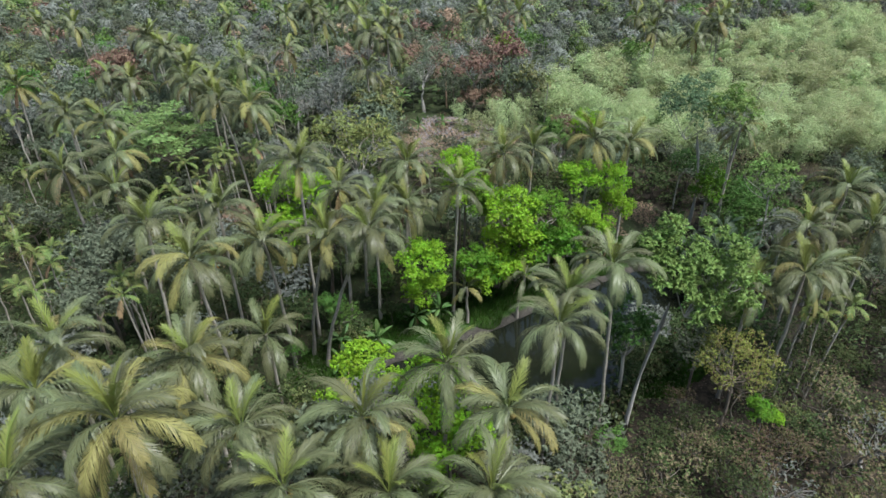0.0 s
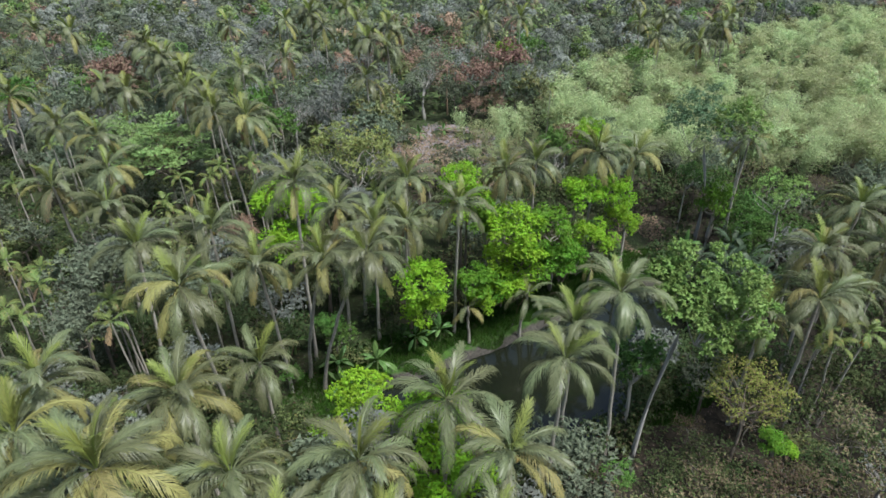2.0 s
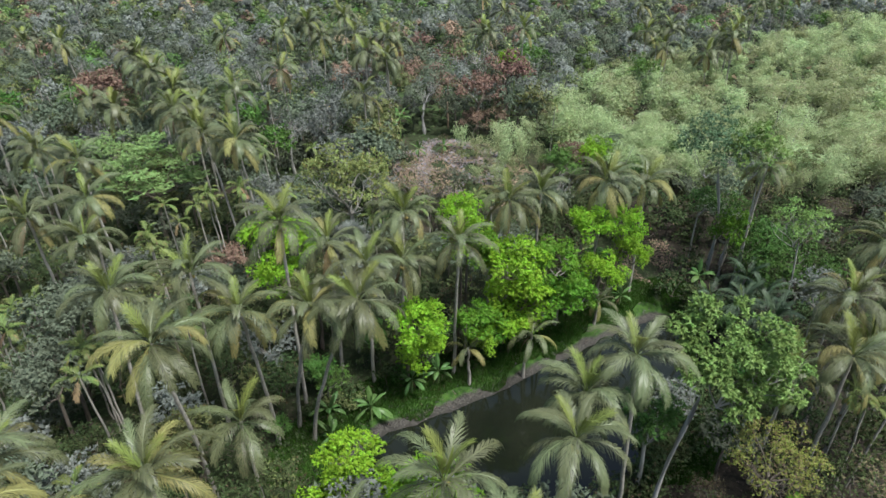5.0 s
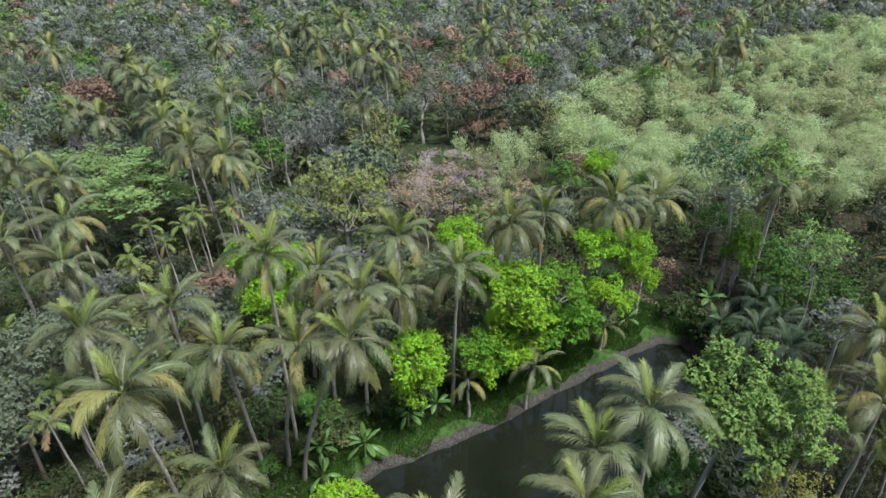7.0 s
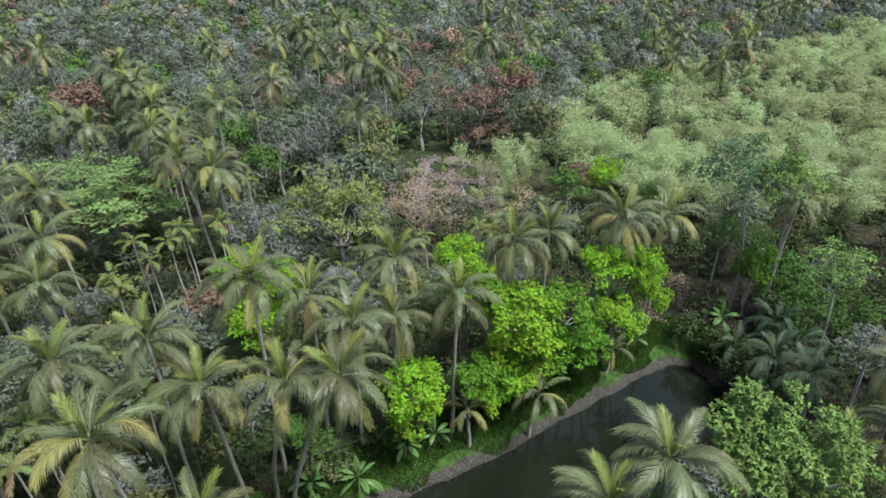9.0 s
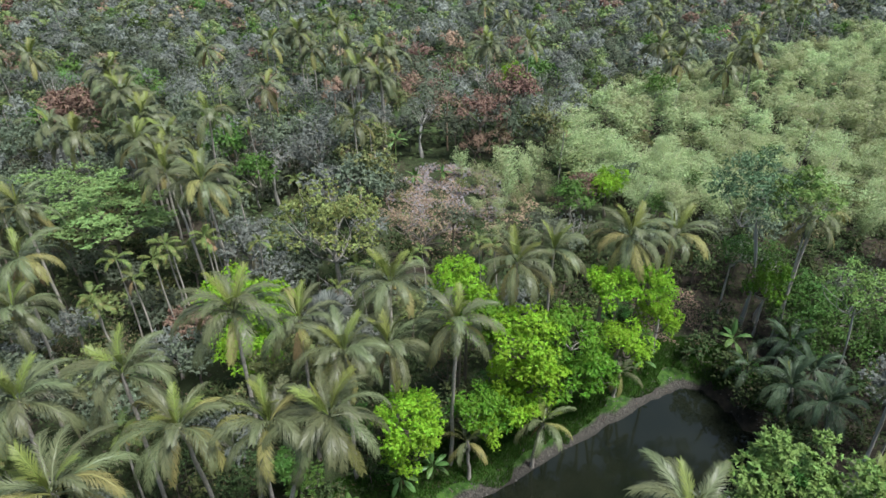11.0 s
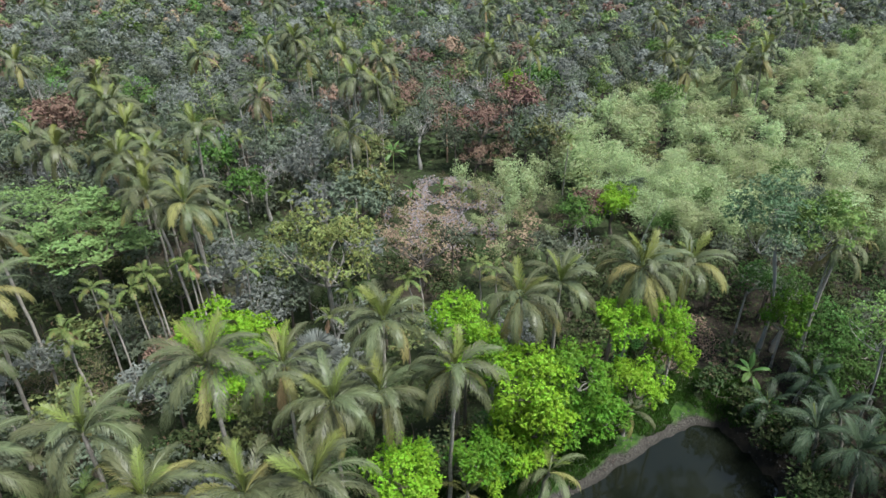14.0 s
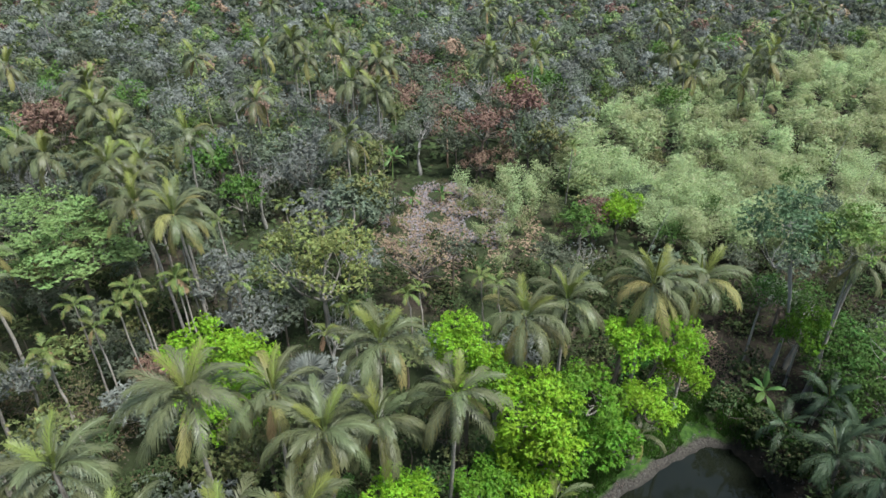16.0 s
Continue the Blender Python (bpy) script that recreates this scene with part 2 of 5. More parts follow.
def tube(points, radii, sides=6):
    """A tapered tube along points, closed at its thin end by a last small ring."""
    p = np.asarray(points, dtype=float)
    t = np.gradient(p, axis=0)
    t /= np.linalg.norm(t, axis=1)[:, None] + 1e-9
    ref = np.where(np.abs(t[:, 2:3]) > 0.9, [[1.0, 0, 0]], [[0, 0, 1.0]])
    u = np.cross(t, ref)
    u /= np.linalg.norm(u, axis=1)[:, None] + 1e-9
    w = np.cross(t, u)
    a = np.arange(sides) * 2 * np.pi / sides
    r = np.asarray(radii)[:, None, None]
    v = p[:, None] + r * (np.cos(a)[None, :, None] * u[:, None] + np.sin(a)[None, :, None] * w[:, None])
    k, n = len(p), sides
    i, j = np.meshgrid(np.arange(k - 1), np.arange(n), indexing="ij")
    f = np.stack([i * n + j, i * n + (j + 1) % n, (i + 1) * n + (j + 1) % n, (i + 1) * n + j], -1).reshape(-1, 4)
    return v.reshape(-1, 3), f


def bent(a, b, k, sag, rs):
    """k points from a to b, with a random bow."""
    a, b = np.asarray(a, float), np.asarray(b, float)
    s = np.linspace(0, 1, k)[:, None]
    bow = rs.normal(0, sag, 3) * np.linalg.norm(b - a)
    return a + (b - a) * s + np.sin(np.pi * s) * bow + np.sin(2 * np.pi * s) * rs.normal(0, sag * 0.5, 3) * np.linalg.norm(b - a)


def leaves(c, nrm, size, rs, aspect=0.5, droop=0.25, corners=4):
    """Leaf blades at the centres c, facing nrm: folded ones of four corners or small flat ones of three."""
    k = len(c)
    nrm = nrm / (np.linalg.norm(nrm, axis=1)[:, None] + 1e-9)
    d = rs.normal(0, 1, (k, 3))
    d -= (d * nrm).sum(1)[:, None] * nrm
    d /= np.linalg.norm(d, axis=1)[:, None] + 1e-9
    s = np.cross(nrm, d)
    L = (size * rs.uniform(0.6, 1.35, k))[:, None]
    W = L * aspect * 0.5
    if corners == 3:
        v = np.empty((k, 3, 3))
        v[:, 0] = c + s * W * 1.25 - d * L * 0.35
        v[:, 1] = c + d * L * 0.65 - nrm * L * droop * 0.5
        v[:, 2] = c - s * W * 1.25 - d * L * 0.35
        return v.reshape(-1, 3), np.arange(k * 3).reshape(-1, 3)
    v = np.empty((k, 4, 3))
    v[:, 0] = c - d * L * 0.5
    v[:, 1] = c + s * W + nrm * L * 0.08
    v[:, 2] = c + d * L * 0.5 - nrm * L * droop
    v[:, 3] = c - s * W + nrm * L * 0.08
    return v.reshape(-1, 3), np.arange(k * 4).reshape(-1, 4)


def ball(k, rs):
    d = rs.normal(0, 1, (k, 3))
    return d / np.linalg.norm(d, axis=1)[:, None]


# ---- ground and pond ----
POND = np.array([(-10.8, 52.8), (-10.2, 55.2), (-5.6, 59.6), (-3.0, 60.6), (4.6, 64.6), (12.4, 69.8), (20.4, 75.3), (27.0, 79.6), (30.5, 81.6),
                 (33.4, 80.9), (35.0, 77.5), (36.2, 73.0), (34.0, 67.5), (27.5, 61.0), (21.0, 55.0), (16.5, 50.5), (11.0, 45.5), (4.5, 45.5), (-2.0, 49.5), (-7.0, 51.8)])


def shore(x, y):
    """Metres from the water's edge, negative over the water."""
    x, y = np.asarray(x, float), np.asarray(y, float)
    best, odd = np.full(x.shape, 1e9), np.zeros(x.shape, bool)
    for (ax, ay), (bx, by) in zip(POND, np.roll(POND, -1, 0)):
        dx, dy = bx - ax, by - ay
        t = np.clip(((x - ax) * dx + (y - ay) * dy) / (dx * dx + dy * dy), 0, 1)
        best = np.minimum(best, np.hypot(x - ax - t * dx, y - ay - t * dy))
        cross = ((ay > y) != (by > y)) & (x < (bx - ax) * (y - ay) / (by - ay + 1e-12) + ax)
        odd ^= cross
    return np.where(odd, -best, best) + 0.16 * np.sin(x * 0.9 + 1.7 * np.sin(y * 0.5)) + 0.09 * np.sin(y * 2.7 + x * 1.9) + 0.05 * np.sin(x * 5.3 - y * 4.1)


def ground(x, y):
    """The height of the ground."""
    x, y = np.asarray(x, float), np.asarray(y, float)
    roll = 0.5 + 0.35 * np.sin(x * 0.11 + 1.0) * np.cos(y * 0.09) + 0.18 * np.sin(x * 0.37 + y * 0.23) + 0.12 * np.sin(y * 0.51 - x * 0.29)
    rise = 2.0 * np.clip((y - 88) / 30, 0, 1) + 1.2 * np.clip((np.abs(x) - 35) / 40, 0, 1)
    steep = np.clip((0.68 * x + 50 - y) / 4, 0, 1) + np.clip((x - 31.5) / 2, 0, 1)
    d = shore(x, y)
    d = np.where(d > 0, d * (1 + 3 * np.clip(steep, 0, 1)), d)
    low = np.where(d < 0, -2.05 - np.minimum(-d, 4) * 0.25, -2.0 + 0.9 * np.clip(d / 2.0, 0, 1) + 1.1 * np.clip((d - 1.6) / 4.0, 0, 1))
    k = np.clip((d - 1.0) / 6.0, 0, 1)
    return low + (roll + rise) * k


def spaced(lo, hi, step, far_lo, far_hi):
    core = np.arange(lo, hi + step, step)
    out = [0.0]
    s = step * 1.6
    while out[-1] < 6000:
        out.append(out[-1] + s)
        s *= 1.35
    out = np.array(out[1:])
    left, right = lo - out, core[-1] + out
    return np.concatenate([left[left > far_lo][::-1], core, right[right < far_hi]])


gx, gy = spaced(-70, 70, 1.0, -4500, 4500), spaced(20, 125, 1.0, -1500, 4800)
X, Y = np.meshgrid(gx, gy)
V = np.stack([X, Y, ground(X, Y)], -1).reshape(-1, 3)
i, j = np.meshgrid(np.arange(len(gy) - 1), np.arange(len(gx) - 1), indexing="ij")
w = len(gx)
F = np.stack([i * w + j, i * w + j + 1, (i + 1) * w + j + 1, (i + 1) * w + j], -1).reshape(-1, 4)
tagged(new("ground", mesh_of("ground", V, F, M_SOIL, True)), "brown forest soil with leaf litter and gravel bank", "ground", kind="structure")

bm = bmesh.new()
cx, cy = POND.mean(0)
bm.faces.new([bm.verts.new((x + (x - cx) * 0.05, y + (y - cy) * 0.05, -2.0)) for x, y in POND])
bmesh.ops.triangulate(bm, faces=bm.faces[:])
me = bpy.data.meshes.new("water")
bm.to_mesh(me)
bm.free()
me.materials.append(M_WATER)
tagged(new("water", me), "still dark green pond water", "pond", kind="structure")


# ---- palms ----
def frond(L, a0, bend, pairs, blade, wide, hang, seed, mat, name, stalk=0.12, fold=0.0):
    """A feather leaf along +x: the rib sinks from a0 degrees by bend degrees, with pairs of folded leaflets."""
    rs = np.random.RandomState(seed + 20)
    k = 11
    s = np.linspace(0, 1, k)
    ang = np.radians(a0 - bend * s ** 1.4)
    step = L / (k - 1)
    px = np.concatenate([[0], np.cumsum(np.cos(ang[:-1]) * step)])
    pz = np.concatenate([[0], np.cumsum(np.sin(ang[:-1]) * step)])
    py = np.cumsum(rs.normal(0, 0.02 * L / 5, k))
    rib = np.stack([px, py, pz], -1)
    bits = [tube(rib, 0.05 * L / 5 * (1 - 0.85 * s) + 0.008, 3)]
    m = pairs * 2
    q = np.repeat(np.linspace(stalk, 0.995, pairs), 2) + rs.uniform(-0.004, 0.004, m)
    side = np.tile([1.0, -1.0], pairs)
    at = np.stack([np.interp(q, s, rib[:, c]) for c in range(3)], -1)
    an = np.radians(a0 - bend * np.clip(q, 0, 1) ** 1.4)
    T = np.stack([np.cos(an), np.zeros(m), np.sin(an)], -1)
    N = np.stack([-np.sin(an), np.zeros(m), np.cos(an)], -1)
    Yv = np.stack([np.zeros(m), side, np.zeros(m)], -1)
    ln = blade * (0.45 + 0.65 * np.sin(np.pi * np.clip((q - stalk) / (1 - stalk) * 0.82 + 0.16, 0, 1))) * rs.uniform(0.8, 1.12, m)
    sweep = (0.6 + 0.75 * q + fold + rs.normal(0, 0.2, m))[:, None]
    d1 = T * sweep + Yv * 0.8 + N * (0.22 - 0.22 * hang)
    d1 /= np.linalg.norm(d1, axis=1)[:, None]
    down = np.zeros((m, 3))
    down[:, 2] = -1
    d2 = d1 + down * (hang * rs.uniform(0.6, 1.4, m))[:, None]
    d2 /= np.linalg.norm(d2, axis=1)[:, None]
    wv = T - (T * d1).sum(1)[:, None] * d1
    wv /= np.linalg.norm(wv, axis=1)[:, None]
    h = (wide * 0.5 * rs.uniform(0.8, 1.2, m))[:, None]
    ln = ln[:, None]
    mid = at + d1 * ln * 0.5
    tip = mid + d2 * ln * 0.5
    v = np.stack([at - wv * h * 0.7, at + wv * h * 0.7, mid + wv * h, mid - wv * h, tip], 1).reshape(-1, 3)
    o = (np.arange(m) * 5)[:, None]
    bits = [split(*bits[0]), (v, np.concatenate([o + [[0, 1, 2]], o + [[0, 2, 3]], o + [[3, 2, 4]]]))]
    v, f = joined(bits)
    tone = np.zeros(len(v))
    tone[:k * 3] = 0.4                   # the rib is paler than the blades
    tone[k * 3:] = np.repeat(rs.normal(0, 0.1, m), 5)
    return mesh_of(name, v, f, mat, tone=tone)


COCO, COCO_FAR, COCO_GOLD, COCO_SHADED = {}, {}, {}, {}
for grade, (a0, bend, hang, fold, m_) in enumerate([(85, 14, 0.05, 3.4, M_FROND_YOUNG), (76, 46, 0.25, 0.5, M_FROND_YOUNG), (62, 88, 0.6, 0.5, M_FROND), (44, 112, 1.0, 0.3, M_FROND),
                                                    (24, 112, 1.3, 0.2, M_FROND), (0, 90, 1.5, 0.2, M_FROND), (-28, 58, 1.4, 0.3, M_FROND_OLD), (-62, 24, 0.8, 0.6, M_FROND_DRY)]):
    reach = (2.7, 3.7, 4.8, 5.3, 5.4, 5.1, 4.7, 4.1)[grade]
    blade = (0.5, 1.1, 1.25, 1.35, 1.35, 1.35, 1.25, 1.1)[grade]
    thin = 0.03 if grade < 2 else 0.042
    COCO[grade] = [frond(reach, a0 + 6 * v, bend + 6 * v, 62, blade, thin, hang, 10 * grade + v, m_, "frond", 0.14, fold) for v in (-1, 0, 1)]
    COCO_FAR[grade] = [frond(reach, a0 + 6 * v, bend + 6 * v, 28, blade * 1.1, thin * 2.4, hang, 110 + 10 * grade + v, m_, "frond", 0.14, fold) for v in (-1, 0, 1)]
    COCO_SHADED[grade] = COCO[grade] if grade < 1 or grade > 5 else [frond(reach, a0 + 6 * v, bend + 6 * v, 34, blade, 0.06, hang, 410 + 10 * grade + v, M_FROND_SHADED, "frond", 0.14, fold) for v in (-1, 0, 1)]
    COCO_GOLD[grade] = COCO[grade] if not 3 <= grade <= 5 else [frond(reach, a0 + 6 * v, bend + 6 * v, 62, blade, thin, hang, 310 + 10 * grade + v, M_FROND_OLD, "frond", 0.14, fold) for v in (-1, 0, 1)]
SMALL = {g: [frond((1.5, 1.9, 2.1, 1.9)[g], a + 6 * v, bd, 21, 0.62, 0.06, hg, 200 + 10 * g + v, m_, "frond", 0.2) for v in (-1, 1)]
         for g, (a, bd, hg, m_) in enumerate([(75, 30, 0.15, M_ARECA), (50, 70, 0.4, M_ARECA), (20, 80, 0.6, M_ARECA), (-50, 30, 0.5, M_FROND_DRY)])}


def husk(r, seed):
    rs = np.random.RandomState(seed)
    bm = bmesh.new()
    bmesh.ops.create_icosphere(bm, subdivisions=2, radius=r)
    for v in bm.verts:
        v.co.z *= 1.25
        v.co += v.co.normalized() * r * 0.12 * noise.noise(v.co * 9 + Vector((seed, 0, 0)))
    me = bpy.data.meshes.new("nut")
    bm.to_mesh(me)
    bm.free()
    me.materials.append(M_NUT)
    return me


NUTS = [husk(0.15, 1), husk(0.17, 2)]
STALK = mesh_of("fruit_stalk", *tube([(0, 0, 0), (0.22, 0, 0.02), (0.36, 0, -0.2), (0.4, 0, -0.7)], [0.04, 0.035, 0.03, 0.015], 5), M_FROND_OLD, True)
PALM_LABEL = {"green": "tall coconut palm with drooping grey-green fronds", "yellow": "coconut palm with yellowing lower fronds and nuts",
              "dry": "coconut palm with brown dry hanging fronds", "dark": "low palm, its fronds coloured dark for shade on the bank", "gold": "coconut palm with mostly yellowed drooping fronds"}
palm_no = [0]
HEARTS = []


def coconut_palm(x, y, h, lean=(0, 0), size=1.0, look_of="green", count=25, nuts=3):
    """A coconut palm whose crown's heart is at (x, y, h); lean: how far the foot stands off from below the heart."""
    palm_no[0] += 1
    seed = palm_no[0]
    rs = np.random.RandomState(500 + seed)
    bx, by = x + lean[0] + rs.uniform(-0.6, 0.6), y + lean[1] + rs.uniform(-0.6, 0.6)
    bz = float(ground(bx, by)) - 0.15
    thing = root("coconut_palm", bx, by, bz, 0, (1, 1, 1), PALM_LABEL[look_of], "palm tree", "coconut palms")
    top = np.array([x - bx, y - by, h - bz])
    s = np.linspace(0, 1, 10)
    way = np.stack([top[0] * s ** 1.5, top[1] * s ** 1.5, top[2] * s], -1)
    way[1:-1] += rs.normal(0, 0.05, (8, 3))
    r = 0.15 + 0.05 * (1 - s) + 0.08 * np.exp(-s * 14)
    part("trunk", mesh_of("trunk", *tube(way, r, 8), M_PALM_BARK, True), thing)
    heart = Vector(top)
    az = rs.uniform(0, 6.28)
    tail = {"green": 0.84, "yellow": 0.95, "dry": 1.04, "gold": 0.9, "dark": 0.82}[look_of]
    count = count if y < 118 else count - 5
    HEARTS.append((x, y, h))
    gold = {"green": 0.03, "yellow": 0.2, "dry": 0.08, "gold": 0.5, "dark": 0}[look_of]
    for k in range(count):
        f = (k + 0.5) / count * tail
        grade = min(7, int(np.interp(f, [0, 0.03, 0.17, 0.32, 0.5, 0.68, 0.86, 1.0], [0, 1, 2, 3, 4, 5, 6, 7]) + rs.uniform(-0.15, 0.5)))
        az += 2.39996 + rs.uniform(-0.25, 0.25)
        q = size * rs.uniform(0.86, 1.1) * (1.0 if y < 118 else 1.12)
        m = Matrix.Translation(heart + Vector((math.cos(az), math.sin(az), 0)) * 0.1 - Vector((0, 0, 0.35 * f))) @ Matrix.LocRotScale(
            None, Euler((rs.uniform(-0.3, 0.3), rs.uniform(-0.12, 0.12), az)), (q, q, q))
        part("frond", (COCO_SHADED if look_of == "dark" else COCO_FAR if y > 118 else COCO_GOLD if rs.rand() < gold else COCO)[grade][rs.randint(3)], thing, "", m)
    if nuts and y < 118:
        a = rs.uniform(0, 6.28)
        stalk = part("fruit_stalk", STALK, thing, "hanging stalk with green coconuts", Matrix.Translation(heart - Vector((0, 0, 0.25))) @ Matrix.Rotation(a, 4, "Z"))
        for k in range(nuts):
            part("nut", NUTS[k % 2], stalk, "", Matrix.Translation((0.34 + 0.1 * (k % 2), 0.24 * (k - 1), -0.5 - 0.13 * ((k * 7) % 3))))
    return thing


SHAFT = mesh_of("crownshaft", *tube([(0, 0, -0.9), (0, 0, -0.6), (0, 0, 0), (0, 0, 0.25)], [0.09, 0.12, 0.09, 0.04], 7), M_SHAFT, True)


def berries(seed):
    rs = np.random.RandomState(seed)
    bits = []
    for k in range(9):
        a = rs.uniform(0, 6.28)
        e = np.array([math.cos(a) * 0.4, math.sin(a) * 0.4, -0.55 - rs.uniform(0, 0.45)])
        bits.append(tube(bent((0, 0, 0), e, 5, 0.12, rs), [0.03, 0.05, 0.06, 0.06, 0.02], 4))
    return mesh_of("fruit_bunch", *joined(bits), M_FLOWER)


BERRIES = berries(3)


def areca_palm(x, y, h, lean=(0, 0), size=1.0, fruit=False):
    palm_no[0] += 1
    rs = np.random.RandomState(900 + palm_no[0])
    bx, by = x + lean[0] + rs.uniform(-0.4, 0.4), y + lean[1] + rs.uniform(-0.4, 0.4)
    bz = float(ground(bx, by)) - 0.1
    thing = root("areca_palm", bx, by, bz, 0, (1, 1, 1), "slender areca palm with pale thin trunk" + (" and orange fruit" if fruit else " and small green crown"), "palm tree", "areca palms")
    top = np.array([x - bx, y - by, h - bz])
    s = np.linspace(0, 1, 8)
    way = np.stack([top[0] * s ** 1.3, top[1] * s ** 1.3, top[2] * s], -1)
    way[1:-1, :2] += rs.normal(0, 0.06, (6, 2))
    part("trunk", mesh_of("trunk", *tube(way, 0.085 + 0.03 * (1 - s), 6), M_PALM_BARK, True), thing)
    HEARTS.append((x, y, h - 1.5))
    heart = Vector(top)
    part("crownshaft", SHAFT, thing, "smooth green crownshaft", Matrix.Translation(heart))
    az = rs.uniform(0, 6.28)
    for k in range(9):
        az += 2.39996
        g = (0, 1, 1, 1, 2, 2, 2, 2, 3 if rs.rand() < 0.4 else 2)[k]
        q = size * rs.uniform(0.85, 1.15)
        part("frond", SMALL[g][rs.randint(2)], thing, "", Matrix.Translation(heart) @ Matrix.LocRotScale(None, Euler((rs.uniform(-0.2, 0.2), 0, az)), (q, q, q)))
    if fruit:
        part("fruit_bunch", BERRIES, thing, "hanging orange fruit bunch", Matrix.Translation(heart - Vector((0, 0, 0.8))))
    return thing


def paddle(L, wide, a0, bend, seed, mat):
    """A banana leaf: a folded blade with torn, wavy edges."""
    rs = np.random.RandomState(seed)
    k = 12
    s = np.linspace(0, 1, k)
    ang = np.radians(a0 - bend * s ** 1.3)
    rib = np.stack([np.cumsum(np.cos(ang)) * L / k, np.zeros(k), np.cumsum(np.sin(ang)) * L / k], -1)
    w = wide * 0.5 * np.clip(np.sin(np.pi * np.clip((s - 0.14) / 0.86, 0, 1)) ** 0.6, 0.03, 1)
    v, f = [], []
    for side in (1, -1):
        o = len(v)
        for i in range(k):
            edge = rib[i] + np.array([0.0, side * w[i], -w[i] * 0.45 + rs.uniform(-0.05, 0.05)])
            v += [rib[i], edge]
        f += [[o + 2 * i, o + 2 * i + 1, o + 2 * i + 3, o + 2 * i + 2] for i in range(k - 1)]
    bits = [(np.array(v), np.array(f)), tube(rib, np.linspace(0.035, 0.008, k), 4)]
    return mesh_of("leaf", *joined(bits), mat)


PADDLES = [paddle(2.6, 0.62, a, bd, 40 + i, M_BANANA) for i, (a, bd) in enumerate([(84, 20), (62, 60), (44, 85), (25, 90), (0, 70)])]
PADDLE_DRY = paddle(2.0, 0.35, -55, 30, 50, M_FROND_DRY)


def banana_plant(x, y, h=2.2, size=1.0, count=9):
    palm_no[0] += 1
    rs = np.random.RandomState(1300 + palm_no[0])
    bz = float(ground(x, y)) - 0.05
    thing = root("banana_plant", x, y, bz, 0, (1, 1, 1), "banana plant with broad torn green leaves", "banana plant", "banana plants")
    s = np.linspace(0, 1, 5)
    part("stem", mesh_of("stem", *tube(np.stack([0.1 * s, 0 * s, h * s], -1), 0.16 - 0.07 * s, 7), M_SHAFT, True), thing)
    az = rs.uniform(0, 6.28)
    for k in range(count):
        az += 2.39996 + rs.uniform(-0.3, 0.3)
        q = size * rs.uniform(0.8, 1.1)
        me = PADDLES[min(4, int(k / count * 5 + rs.uniform(0, 0.5)))]
        part("leaf", me, thing, "", Matrix.Translation((0.1, 0, h)) @ Matrix.LocRotScale(None, Euler((rs.uniform(-0.3, 0.3), 0, az)), (q, q, q)))
    part("leaf", PADDLE_DRY, thing, "dry brown hanging leaf", Matrix.Translation((0.1, 0, h - 0.2)) @ Matrix.Rotation(az + 1, 4, "Z"))
    return thing


def fan_leaf(seed):
    rs = np.random.RandomState(seed)
    k, r, stem = 26, 1.15, 1.1
    v, f = [], []
    for i in range(k):
        a = np.radians(-130 + 260 * i / (k - 1))
        d, sd = np.array([math.cos(a), math.sin(a), 0.12]), np.array([-math.sin(a), math.cos(a), 0])
        c = np.array([stem, 0, 0])
        o = len(v)
        lift = 0.05 if i % 2 else -0.02
        v += [c, c + d * r * 0.6 + sd * 0.07 + [0, 0, lift], c + d * r * rs.uniform(0.9, 1.05) - [0, 0, 0.12], c + d * r * 0.6 - sd * 0.07 + [0, 0, -lift]]
        f.append([o, o + 1, o + 2, o + 3])
    bits = [(np.array(v), np.array(f)), tube([(0, 0, 0), (stem * 0.5, 0, 0.03), (stem, 0, 0)], [0.04, 0.03, 0.02], 4)]
    return mesh_of("fan_leaf", *joined(bits), M_GREY_HAZED)


FAN = [fan_leaf(1), fan_leaf(2)]


def fan_palm(x, y, h, size=1.0):
    bz = float(ground(x, y)) - 0.1
    rs = np.random.RandomState(77)
    thing = root("fan_palm", x, y, bz, 0, (1, 1, 1), "fan palm with stiff silvery round leaves", "palm tree")
    s = np.linspace(0, 1, 8)
    part("trunk", mesh_of("trunk", *tube(np.stack([0.2 * np.sin(s * 3), 0 * s, (h - bz) * s], -1), 0.24 - 0.06 * s, 8), M_PALM_BARK, True), thing)
    az = 0
    for k in range(20):
        az += 2.39996
        part("leaf", FAN[k % 2], thing, "", Matrix.Translation((0, 0, h - bz)) @ Matrix.LocRotScale(None, Euler((rs.uniform(-0.3, 0.3), -radians(75 - 5.2 * k), az)), (size, size, size)))
    return thing


